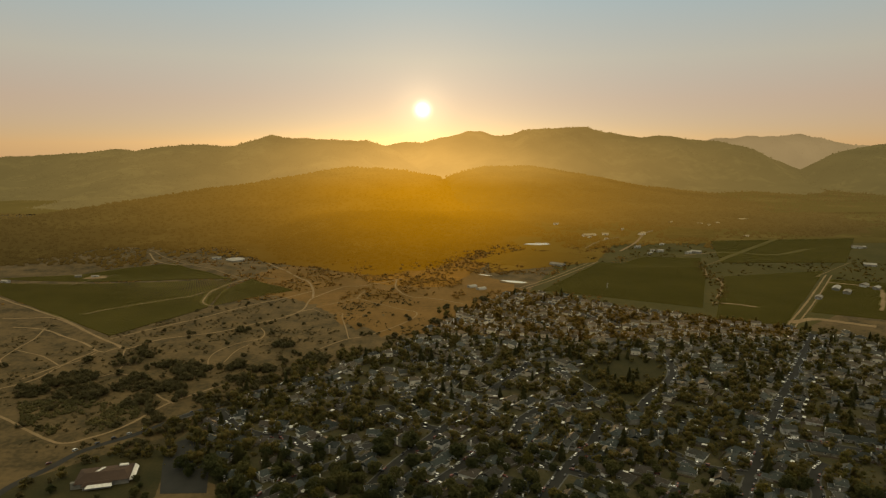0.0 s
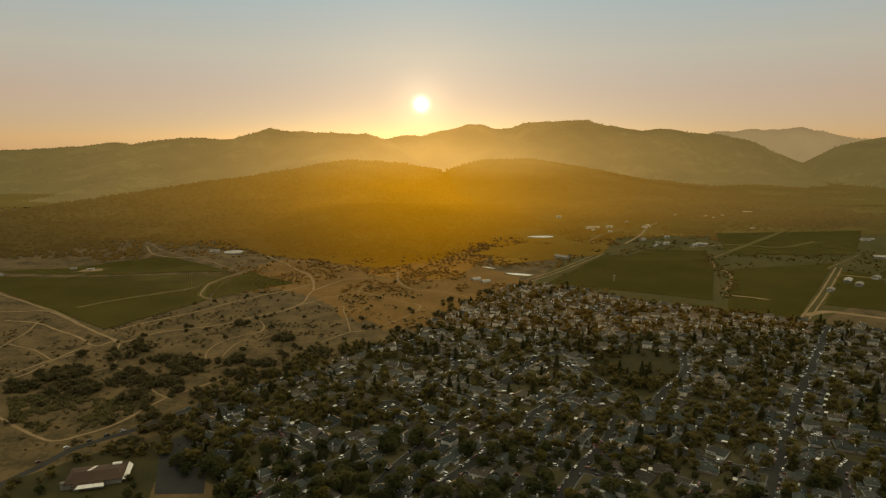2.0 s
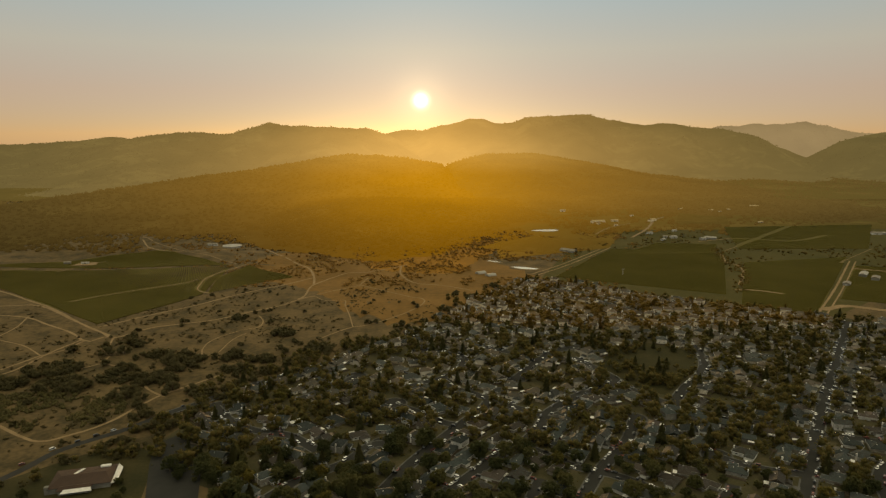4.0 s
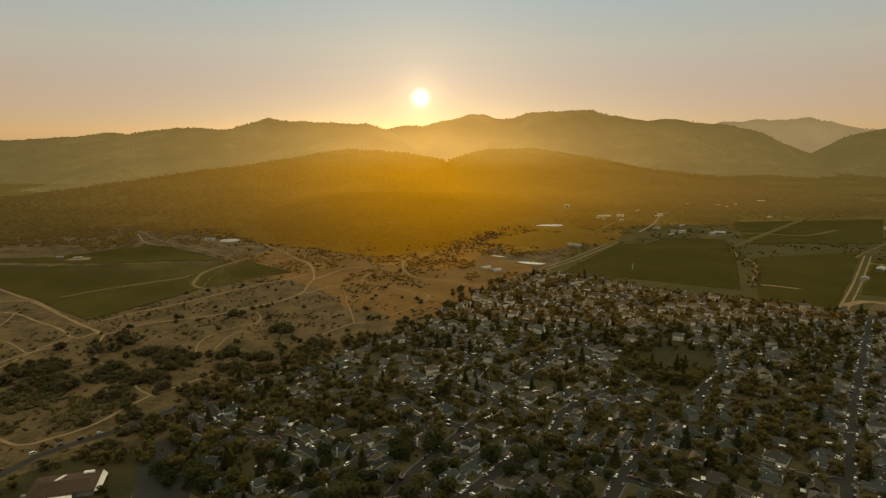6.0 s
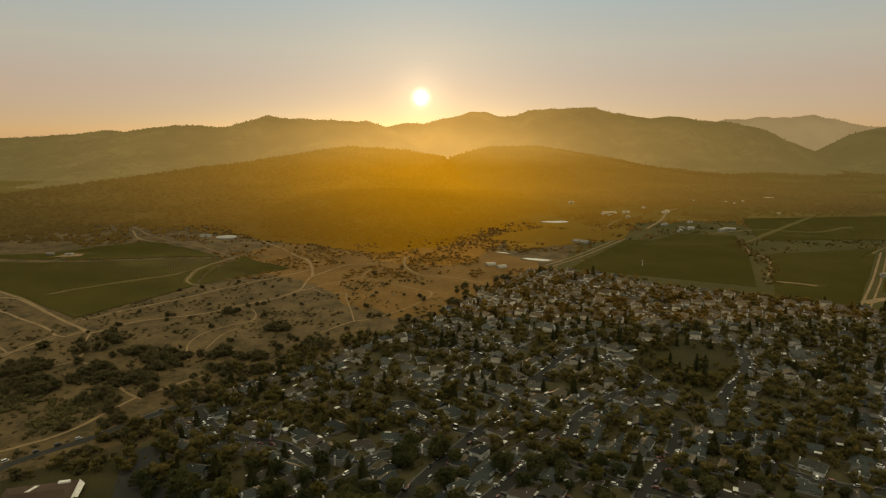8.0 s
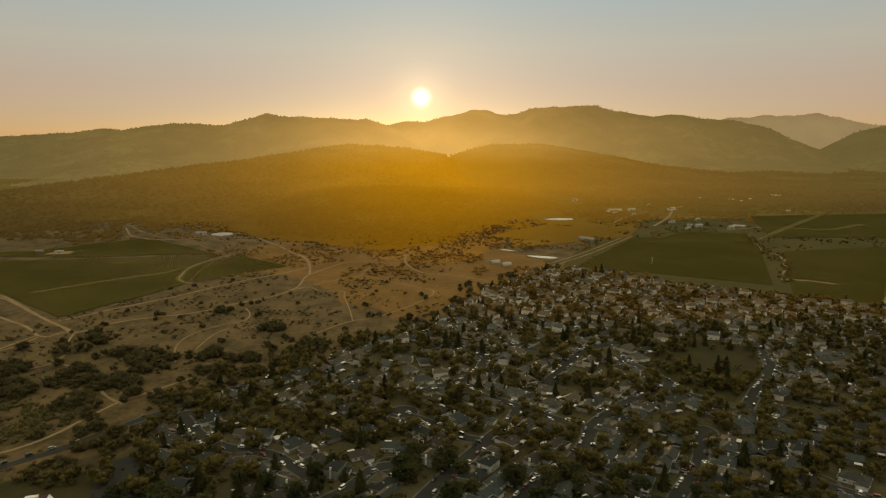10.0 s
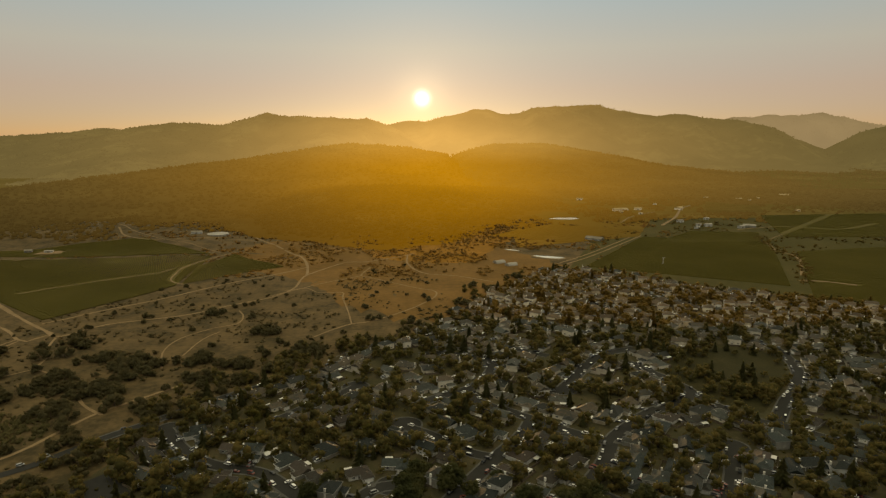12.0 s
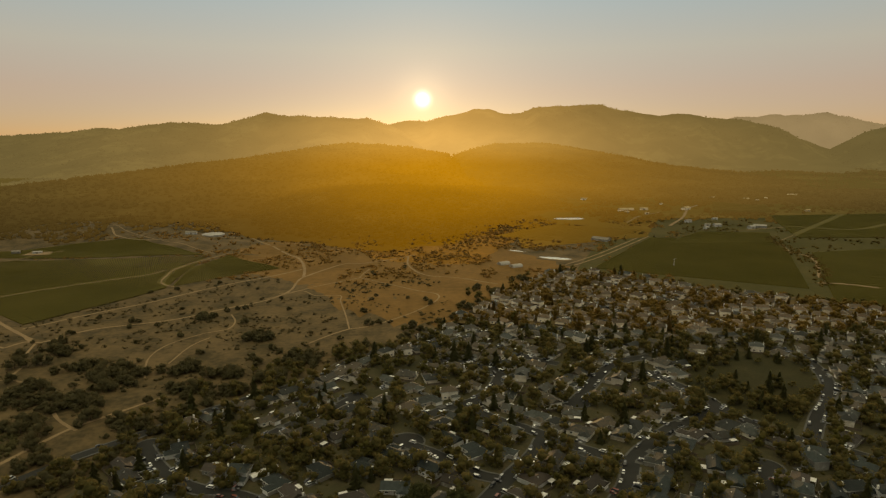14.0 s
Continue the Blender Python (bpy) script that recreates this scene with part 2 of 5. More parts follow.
# lighter, warmer leaf copy with the town's haze in its colour
M_LEAF_HAZE = material("leaf_green_far", ((0.08, 0.073, 0.026), (0.105, 0.091, 0.032), (0.146, 0.113, 0.039)), 0.1, 1.0, 0.85, per_island=0.45, spec=0.08, thin=0.55, through=1.6, bump=0.5, bump_scale=2.2)
M_LEAF_Y = material("leaf_yellowing", ((0.085, 0.077, 0.022), (0.115, 0.098, 0.026), (0.15, 0.12, 0.032)), 0.25, 1.6, 0.85, per_object=0.35, coords="Object", spec=0.08, thin=0.5, through=1.6, bump=0.5, bump_scale=2.2)
M_CONIFER = material("needle_dark", ((0.088, 0.088, 0.036), (0.11, 0.107, 0.043), (0.136, 0.125, 0.05)), 0.25, 1.6, 0.85, per_object=0.3, coords="Object", spec=0.08, thin=0.5, through=1.6, bump=0.5, bump_scale=2.2)
M_OAK = material("oak_leaf", ((0.088, 0.078, 0.039), (0.11, 0.095, 0.047), (0.138, 0.114, 0.055)), 0.25, 1.6, 0.85, per_object=0.35, coords="Object", spec=0.08, thin=0.6, through=1.5, bump=0.5, bump_scale=2.2)
M_SCRUB = material("scrub_leaf", ((0.066, 0.055, 0.028), (0.083, 0.067, 0.034), (0.102, 0.08, 0.04)), 0.03, 0.5, 0.9, per_island=0.35, spec=0.06, thin=0.4)
M_THICKET = material("thicket_leaf", ((0.07, 0.064, 0.028), (0.088, 0.077, 0.034), (0.108, 0.092, 0.041)), 0.02, 0.5, 0.9, per_island=0.3, spec=0.06, thin=0.4)
M_WOOD = material("far_wood_leaf", ((0.07, 0.052, 0.016), (0.092, 0.067, 0.021), (0.12, 0.084, 0.026)), 0.004, 0.05, 0.9, per_island=0.25, spec=0.08, thin=0.5, through=2.4)
M_FENCE = material("fence_board", ((0.07, 0.055, 0.042), (0.15, 0.12, 0.09)), 0.1, 2.0, 0.9, spec=0.2)
M_WHITE = material("white_metal", ((0.22, 0.205, 0.175), (0.36, 0.335, 0.295)), 0.1, 1.0, 0.5, coords="Object", spec=0.15)
M_SHED = material("shed_metal", ((0.14, 0.122, 0.095), (0.25, 0.22, 0.175)), 0.2, 1.0, 0.6, coords="Object", spec=0.15)
# roof metal for far barns, with the warm haze put into its colour
M_BARN_HAZE = material("weathered_barn_roof", ((0.3, 0.22, 0.11), (0.46, 0.35, 0.2)), 0.1, 1.0, 0.7, coords="Object", spec=0.1)
M_SCHOOL = material("school_roof", ((0.040, 0.025, 0.018), (0.062, 0.039, 0.028)), 0.08, 1.2, 0.75, bump=0.4, bump_scale=3, coords="Object", spec=0.15)
M_WATER = material("pond_water", ((1.0, 0.84, 0.54), (1.0, 0.88, 0.6)), 0.05, 0.3, 0.2, metal=1.0)
# emission paints the glowing haze before hills, ridges and far valley
M_HILL_HAZE = haze_glow_material("front_hill_slope", (0.022, 0.018, 0.008), (0.04, 0.032, 0.013), ((0.066, 0.053, 0.02), (0.48, 0.215, 0.007), (0.60, 0.31, 0.045)), 0.21, 1.0, 900.0, 70.0, 165.0)
M_HILL_EAST_HAZE = haze_glow_material("east_foothill_slope", (0.022, 0.018, 0.008), (0.04, 0.032, 0.013), ((0.066, 0.053, 0.021), (0.49, 0.225, 0.01), (0.61, 0.325, 0.055)), 0.21, 1.0, 900.0, 60.0, 150.0)
M_VALLEY_HAZE = haze_glow_material("far_valley_floor", (0.045, 0.04, 0.015), (0.075, 0.06, 0.024), ((0.046, 0.04, 0.015), (0.46, 0.2, 0.003), (0.46, 0.2, 0.003)), 0.19, 1.0, 900.0, 70.0, 165.0)
M_RIDGE_HAZE = haze_glow_material("ridge_slope", (0.02, 0.019, 0.009), (0.05, 0.043, 0.019), ((0.08, 0.07, 0.03), (0.76, 0.44, 0.12), (0.56, 0.32, 0.085)), 0.18, 1.0, 1200.0, 150.0, 330.0)
M_FAR_HAZE = haze_glow_material("far_ridge_slope", (0.02, 0.02, 0.014), (0.03, 0.028, 0.02), ((0.255, 0.188, 0.10), (0.8, 0.5, 0.2), (0.8, 0.5, 0.2)), 0.11, 1.05, 900.0, 150.0, 350.0)


# ===================== small mesh helpers =====================
def mesh_of(name, verts, faces, mat):
    me = bpy.data.meshes.new(name)
    me.from_pydata([tuple(v) for v in verts], [], [tuple(f) for f in faces])
    me.materials.append(mat)
    me.update()
    return me


def grid_mesh(name, X, Y, Z, mat, smooth=True):
    """A sheet over a grid of places."""
    rows, cols = X.shape
    co = np.stack([X, Y, Z], -1).reshape(-1, 3).astype(np.float32)
    i = np.arange(rows * cols).reshape(rows, cols)
    quads = np.stack([i[:-1, :-1], i[:-1, 1:], i[1:, 1:], i[1:, :-1]], -1).reshape(-1, 4)
    me = bpy.data.meshes.new(name)
    me.vertices.add(len(co))
    me.vertices.foreach_set("co", co.ravel())
    me.loops.add(quads.size)
    me.loops.foreach_set("vertex_index", quads.ravel().astype(np.int32))
    me.polygons.add(len(quads))
    me.polygons.foreach_set("loop_start", np.arange(0, quads.size, 4, dtype=np.int32))
    me.materials.append(mat)
    me.update(calc_edges=True)
    if smooth:
        me.polygons.foreach_set("use_smooth", np.ones(len(quads), dtype=bool))
    return me


def tri_mesh(name, co, tris, mat, smooth=False):
    me = bpy.data.meshes.new(name)
    me.vertices.add(len(co))
    me.vertices.foreach_set("co", np.asarray(co, np.float32).ravel())
    me.loops.add(tris.size)
    me.loops.foreach_set("vertex_index", np.asarray(tris, np.int32).ravel())
    me.polygons.add(len(tris))
    me.polygons.foreach_set("loop_start", np.arange(0, tris.size, 3, dtype=np.int32))
    me.materials.append(mat)
    me.update(calc_edges=True)
    if smooth:
        me.polygons.foreach_set("use_smooth", np.ones(len(tris), dtype=bool))
    return me


def child(name, me, parent, label="", at=None):
    ob = new(name, me)
    ob.parent = parent
    if at is not None:
        ob.matrix_basis = at
    if label:
        tagged(ob, label)
    return ob


class Shape:
    """Gathers boxes, prisms and the like into one mesh."""

    def __init__(self):
        self.v, self.f = [], []

    def add(self, verts, faces):
        k = len(self.v)
        self.v += verts
        self.f += [tuple(i + k for i in f) for f in faces]
        return self

    def box(self, x0, y0, z0, x1, y1, z1):
        v = [(x0, y0, z0), (x1, y0, z0), (x1, y1, z0), (x0, y1, z0), (x0, y0, z1), (x1, y0, z1), (x1, y1, z1), (x0, y1, z1)]
        return self.add(v, [(3, 2, 1, 0), (4, 5, 6, 7), (0, 1, 5, 4), (1, 2, 6, 5), (2, 3, 7, 6), (3, 0, 4, 7)])

    def hip(self, x0, y0, x1, y1, z, rise, hip=1.0, eave=0.25):
        """A hipped (hip=1) or gabled (hip=0) roof along its longer side, with a thick eave."""
        w, d = x1 - x0, y1 - y0
        if w >= d:
            r0, r1 = (x0 + hip * d / 2, (y0 + y1) / 2), (x1 - hip * d / 2, (y0 + y1) / 2)
        else:
            r0, r1 = ((x0 + x1) / 2, y0 + hip * w / 2), ((x0 + x1) / 2, y1 - hip * w / 2)
        v = [(x0, y0, z), (x1, y0, z), (x1, y1, z), (x0, y1, z)]
        v += [(a, b, z + eave) for a, b, _ in v] + [(*r0, z + eave + rise), (*r1, z + eave + rise)]
        f = [(3, 2, 1, 0), (0, 1, 5, 4), (1, 2, 6, 5), (2, 3, 7, 6), (3, 0, 4, 7)]
        f += [(4, 5, 9, 8), (5, 6, 9), (6, 7, 8, 9), (7, 4, 8)] if w >= d else [(4, 5, 8), (5, 6, 9, 8), (6, 7, 9), (7, 4, 8, 9)]
        return self.add(v, f)

    def drum(self, x, y, z0, z1, r0, r1, sides=10, cap=True):
        v = [(x + r * math.cos(6.2832 * i / sides), y + r * math.sin(6.2832 * i / sides), z) for z, r in ((z0, r0), (z1, r1)) for i in range(sides)]
        f = [(i, (i + 1) % sides, sides + (i + 1) % sides, sides + i) for i in range(sides)]
        if cap:
            f += [tuple(range(sides, 2 * sides)), tuple(reversed(range(sides)))]
        return self.add(v, f)

    def mesh(self, name, mat):
        return mesh_of(name, self.v, self.f, mat)


# value noise on a lattice, for the land's shape and the spread of plants
LATTICE = np.random.RandomState(4).rand(256, 256)


def value_noise(x, y):
    xi, yi = np.floor(x).astype(int), np.floor(y).astype(int)
    fx, fy = x - xi, y - yi
    fx, fy = fx * fx * (3 - 2 * fx), fy * fy * (3 - 2 * fy)
    a, b = LATTICE[xi % 256, yi % 256], LATTICE[(xi + 1) % 256, yi % 256]
    c, d = LATTICE[xi % 256, (yi + 1) % 256], LATTICE[(xi + 1) % 256, (yi + 1) % 256]
    return (a * (1 - fx) + b * fx) * (1 - fy) + (c * (1 - fx) + d * fx) * fy


def fbm(x, y, octaves=4):
    x, y = np.asarray(x, float), np.asarray(y, float)
    return sum(value_noise(x * 2 ** k + 17.3 * k, y * 2 ** k + 9.1 * k) / 2 ** k for k in range(octaves)) / (2 - 2 ** (1 - octaves))


def clump_cloud(name, places, sizes, mat, seed, flat=0.75, sprays=10):
    """Many small uneven leaf clumps with loose sprays round them, joined: plants that nobody could count."""
    bm = bmesh.new()
    bmesh.ops.create_icosphere(bm, subdivisions=1, radius=1)
    bm.verts.ensure_lookup_table()
    unit = np.array([v.co for v in bm.verts])
    tris = np.array([[v.index for v in f.verts] for f in bm.faces])
    bm.free()
    rs = np.random.RandomState(seed)
    n = len(places)
    at, size = np.asarray(places)[:, None, :], np.asarray(sizes)[:, None, None]
    jit = 0.86 + 0.8 * (rs.rand(n, len(unit), 1) - 0.5)
    stretch = np.stack([0.8 + 0.5 * rs.rand(n), 0.8 + 0.5 * rs.rand(n), flat * (0.7 + 0.6 * rs.rand(n))], -1)[:, None, :]
    co = (unit[None] * jit * stretch * size * 0.72 + at).reshape(-1, 3)
    faces = (tris[None] + (np.arange(n) * len(unit))[:, None, None]).reshape(-1, 3)
    # loose sprays of leaves
    q = rs.normal(size=(n, sprays, 3))
    q /= np.linalg.norm(q, axis=2)[:, :, None]
    q[:, :, 2] = np.abs(q[:, :, 2])
    tip = q * rs.uniform(0.5, 1.1, (n, sprays, 1)) * stretch * size + at
    tri = tip[:, :, None, :] + rs.uniform(-0.36, 0.36, (n, sprays, 3, 3)) * size[:, :, None, :]
    k = len(co)
    co = np.concatenate([co, tri.reshape(-1, 3)])
    faces = np.concatenate([faces, np.arange(k, k + n * sprays * 3).reshape(-1, 3)])
    return tri_mesh(name, co, faces, mat)


# ===================== ground and hills =====================
xs = np.concatenate([np.linspace(-7000, -1500, 40), np.linspace(-1450, -820, 36), np.arange(-810, 110, 9.0), np.linspace(120, 1500, 70), np.linspace(1550, 7000, 40)])
ys = np.concatenate([np.linspace(-3000, 300, 20), np.linspace(330, 560, 10), np.arange(570, 1760, 9.0), np.linspace(1780, 2400, 40), np.linspace(2450, 5400, 40)])
GX, GY = np.meshgrid(xs, ys)


def land(x, y):
    """Height of the open land: flat where the houses are, rolling slightly in the west, rising towards the hills."""
    x, y = np.asarray(x, float), np.asarray(y, float)
    west = np.clip((-60 - x) / 250, 0, 1) * np.clip((y - 560) / 250, 0, 1)
    upland = np.clip((60 - x) / 200, 0, 1) * np.clip((y - 1040) / 300, 0, 1) * np.clip((2300 - y) / 300, 0, 1)
    north = np.clip((y - 1500) / 700, 0, 1)
    level = 1.0
    for px, py, r in ((299, 1785, 120), (170, 1290, 60), (116, 1358, 50)):
        level = level * np.clip((np.hypot(x - px, (y - py) * 0.7) - r * 0.5) / r, 0, 1)
    hills = west * (fbm(x / 160, y / 160, 3) - 0.5) * 8 + upland * (fbm(x / 330 + 2.2, y / 330 + 1.1, 4) - 0.45) * 34
    return level * (hills + north * (fbm(x / 300 + 5, y / 300, 3) - 0.42) * 24 * np.clip((900 - x) / 700, 0.1, 1) - 0.3 * west)


ground = tagged(new("ground", grid_mesh("ground", GX, GY, land(GX, GY), M_GROUND)), "dry brown grassland and bare earth of the valley floor", "ground", kind="structure")


def ridge(name, crest, yc, skew, front, back, mat, label, seed, bumps=6.0, step=22):
    """A long hill: crest heights along x, falling to both sides with spurs and hollows."""
    cx, ch = np.array([c[0] for c in crest], float), np.array([c[1] for c in crest], float)
    far_out = np.array([c[2] if len(c) > 2 else yc for c in crest], float)
    reach = np.array([c[3] if len(c) > 3 else front for c in crest], float)
    x = np.arange(cx[0], cx[-1] + step, step)
    v = np.concatenate([np.linspace(-2.0, 0, 64), np.linspace(0.05, 1.6, 18)])
    X, V = np.meshgrid(x, v)
    k = np.argsort(cx)
    H = np.interp(X, cx[k], ch[k]) * (1 + 0.07 * (fbm(X / 75 + seed, X * 0 + 3.3, 3) - 0.5))
    wide = np.interp(X, cx[k], reach[k]) * (0.75 + 0.6 * fbm(X / 420 + seed, V * 0 + seed, 3))
    Y = np.interp(X, cx[k], far_out[k]) + skew * X + V * np.where(V < 0, wide, back)
    shape = np.exp(-np.where(V < 0, 1.15 * V ** 2, 1.5 * V ** 2)) - 0.012
    fold = 1 - np.abs(2 * fbm(X / (460 * step / 22) + seed * 3, Y / (900 * step / 22), 4) - 1) * 2.2
    spur = fold * 0.22 * np.clip(-V * 1.6, 0, 1) * np.clip((2.0 + V), 0, 1)
    Z = H * (shape + spur) + (fbm(X / (1.7 * step), Y / (1.7 * step), 2) - 0.5) * bumps * np.clip(shape * 2, 0, 1) * np.clip(np.abs(V) * 4, 0.25, 1)
    Z = np.where(np.abs(V + 2.0) < 1e-6, -8, Z)
    ob = tagged(new(name, grid_mesh(name, X, Y, Z, mat)), label, "hill", kind="structure")
    return X, Y, Z, V


RIDGES = []
# backdrop hills, lit mostly by the haze glow in their materials
RIDGES.append((ridge("backdrop_ridge_far", [(1638, 126), (2140, 301), (2395, 326), (2631, 322), (2801, 343), (2998, 310), (3219, 264), (3568, 243), (4008, 209)], 4990, 0.0, 420, 200, M_FAR_HAZE, "pale hazy mountain ridge on the horizon", 1.7, 4), M_FAR_HAZE))
RIDGES.append((ridge("backdrop_ridge_main", [(-678, 171), (-513, 235), (-329, 259), (-186, 287), (-64, 283), (100, 316), (263, 364), (385, 356), (509, 324), (713, 368), (958, 396), (1122, 400), (1288, 360), (1538, 316), (1744, 324), (1870, 304), (2205, 271), (2334, 227), (2637, 120), (2858, 25), (2991, 4)], 4850, 0.0, 620, 260, M_RIDGE_HAZE, "hazy wooded mountain ridge below the setting sun", 3.1), M_RIDGE_HAZE))
RIDGES.append((ridge("backdrop_ridge_outer", [(-4291, 165), (-3497, 168), (-3098, 176), (-2857, 184), (-2534, 208), (-2292, 232), (-2132, 220), (-1857, 131), (-1580, 30)], 4850, 0.0, 520, 240, M_RIDGE_HAZE, "hazy wooded ridge with a treed skyline", 5.3), M_RIDGE_HAZE))
RIDGES.append((ridge("backdrop_ridge_west", [(-3377, 4), (-2754, 40), (-2281, 144), (-2045, 198), (-1926, 240), (-1654, 267), (-1385, 251), (-1267, 282), (-1110, 328), (-918, 305), (-646, 297), (-433, 293), (-316, 255), (-180, 193), (-24, 96), (134, 4)], 4650, 0.0, 900, 250, M_RIDGE_HAZE, "dark wooded ridge with dry grass openings", 7.7), M_RIDGE_HAZE))
RIDGES.append((ridge("backdrop_hill_east", [(2269, 4), (2341, 14), (2516, 120), (2692, 214), (2836, 250), (2939, 264), (3239, 304), (3799, 304)], 4300, 0.0, 560, 250, M_RIDGE_HAZE, "wooded hill at the valley's edge", 9.2), M_RIDGE_HAZE))
RIDGES.append((ridge("backdrop_hill_front_east", [(8, 12), (105, 92), (297, 146), (587, 149), (912, 91), (1240, 26), (1570, 4), (2065, 4), (2596, 4), (3063, 4)], 3800, 0.0, 850, 250, M_HILL_EAST_HAZE, "golden hazy foothill with oak woods", 11.5), M_HILL_EAST_HAZE))
RIDGES.append((ridge("backdrop_hill_front", [(-3000, 20, 1750, 250), (-2400, 24, 1800, 280), (-1900, 28, 1880, 300), (-1550, 32, 1950, 340), (-1320, 40, 2100, 390), (-1180, 58, 2500, 530), (-994, 80, 2850, 640), (-820, 98, 3000, 650), (-728, 110, 3120, 640), (-580, 134, 3300, 680), (-434, 154, 3500, 780), (-200, 139, 3500, 860), (35, 104, 3500, 800), (124, 45, 3500, 800), (213, 4, 3500, 800)], 3500, 0.0, 800, 260, M_HILL_HAZE, "golden hazy foothill covered in oak woods", 13.9), M_HILL_HAZE))
RIDGES.append((ridge("backdrop_hill_low", [(-560, 4, 2350, 330), (-440, 24, 2320, 340), (-300, 40, 2280, 360), (-150, 46, 2230, 370), (0, 44, 2230, 350), (120, 32, 2330, 330), (230, 14, 2480, 300), (330, 4, 2500, 280)], 2230, 0.0, 360, 260, M_HILL_HAZE, "low wooded spur before the foothills", 17.3, 3.0, 14), M_HILL_HAZE))
RNG = np.random.RandomState(11)
for k, ((X, Y, Z, V), mat) in enumerate(RIDGES):
    near_hill = mat in (M_HILL_HAZE, M_HILL_EAST_HAZE)
    ok = (V > (-1.95 if near_hill else -1.9 if k == 3 else -0.9)) & (V < 0.12)
    x, y, z, v = (np.repeat(a[ok], 2 if near_hill else 1) for a in (X, Y, Z, V))
    dense = fbm(x / 260 + k, y / 260, 4) + 0.1 * (v > -0.12)
    pick = np.nonzero((dense > (0.22 if near_hill else 0.40)) & (RNG.rand(len(x)) < (0.6 if near_hill else 0.6 if k == 3 else 0.3)) & (z > 1))[0]
    n = len(pick)
    px, py = x[pick] + RNG.uniform(-12, 12, n), y[pick] + RNG.uniform(-12, 12, n)
    size = RNG.uniform(4.0, 10.0, n) if near_hill else RNG.uniform(4.0, 9.0, n)
    crown = np.stack([px, py, z[pick] + size * 0.2], -1)
    # the woods share their slope's emissive haze glow
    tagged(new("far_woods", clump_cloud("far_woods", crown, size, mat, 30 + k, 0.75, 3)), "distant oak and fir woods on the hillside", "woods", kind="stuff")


# ===================== fields, trails, water =====================
def smooth_line(points, step):
    """An even, rounded line through the points."""
    p = [Vector(q) for q in points]
    p = [p[0] * 2 - p[1]] + p + [p[-1] * 2 - p[-2]]
    out = []
    for a, b, c, d in zip(p, p[1:], p[2:], p[3:]):
        n = max(1, int((c - b).length / step))
        for i in range(n):
            t = i / n
            out.append(0.5 * ((2 * b) + (c - a) * t + (2 * a - 5 * b + 4 * c - d) * t * t + (3 * b - a - 3 * c + d) * t ** 3))
    out.append(p[-2])
    return out


def offsets(line, dist):
    out = []
    for i, q in enumerate(line):
        d = (line[min(i + 1, len(line) - 1)] - line[max(i - 1, 0)]).normalized()
        out.append(Vector((q.x - d.y * dist, q.y + d.x * dist)))
    return out


def ribbon(name, points, width, mat, z, label, category, thick=0.0, rough_edge=0.0, step=8.0, follow=True):
    line = smooth_line(points, step)
    jit = [1 + rough_edge * (random.random() - 0.5) for _ in line]
    left = [q + (r - q) * j for q, r, j in zip(line, offsets(line, width / 2), jit)]
    jit = [1 + rough_edge * (random.random() - 0.5) for _ in line]
    right = [q + (r - q) * j for q, r, j in zip(line, offsets(line, -width / 2), jit)]
    v = []
    for q in left + right:
        h = float(land(q.x, q.y)) if follow else 0.0
        v.append((q.x, q.y, h + z))
    n = len(line)
    f = [(i, n + i, n + i + 1, i + 1) for i in range(n - 1)]
    if thick:
        m = len(v)
        v += [(a, b, c - thick) for a, b, c in v]
        f += [(i, i + 1, m + i + 1, m + i) for i in range(n - 1)] + [(n + i + 1, n + i, m + n + i, m + n + i + 1) for i in range(n - 1)]
        f += [(0, m, m + n, n), (n - 1, 2 * n - 1, m + 2 * n - 1, m + n - 1)]
    return tagged(new(name, mesh_of(name, v, f, mat)), label, category, kind="structure")


TRAILS = []


def trail(width, *pts):
    ribbon("trail", pts, width * (0.7 if pts[0][0] < 60 else 0.85), M_TRAIL, (0.12 if pts[0][1] < 1650 else 0.7) + 0.005 * len(TRAILS), "pale bare dirt track worn through dry grass", "trail", rough_edge=0.4)
    TRAILS.append((width, pts))


trail(5, (-797, 1170), (-690, 1090), (-615, 1038), (-550, 981), (-494, 928), (-448, 888), (-434, 876))
trail(5, (-700, 1030), (-654, 1035), (-632, 1038), (-593, 1015), (-531, 961), (-461, 900), (-439, 877))
trail(5, (-650, 980), (-615, 974), (-585, 962), (-542, 929), (-492, 892), (-459, 857), (-445, 850), (-437, 868), (-419, 865))
trail(4.5, (-439, 877), (-419, 865), (-394, 909), (-359, 931), (-319, 954), (-280, 993), (-241, 1029), (-221, 1080), (-219, 1166), (-178, 1256), (-138, 1265), (-89, 1306), (-63, 1333))
trail(5, (-470, 918), (-447, 946), (-407, 993), (-372, 1029), (-338, 1079), (-270, 1163), (-232, 1224))
trail(6, (-219, 1166), (-235, 1248), (-263, 1326), (-312, 1403), (-377, 1505), (-413, 1597), (-451, 1731), (-520, 1867))
trail(4, (-455, 851), (-461, 814), (-475, 796), (-484, 771), (-493, 750))
trail(3.6, (-422, 861), (-410, 825), (-396, 800), (-389, 773), (-362, 755), (-324, 716), (-306, 694), (-283, 676))
trail(3, (-389, 773), (-408, 753), (-430, 741), (-460, 720))
trail(4.5, (-495, 671), (-437, 635), (-393, 604), (-352, 581), (-331, 593), (-317, 607), (-307, 626), (-299, 652), (-287, 681), (-265, 706), (-245, 731))
trail(2.6, (-276, 770), (-293, 817), (-291, 858), (-268, 896), (-250, 911), (-251, 941), (-264, 969))
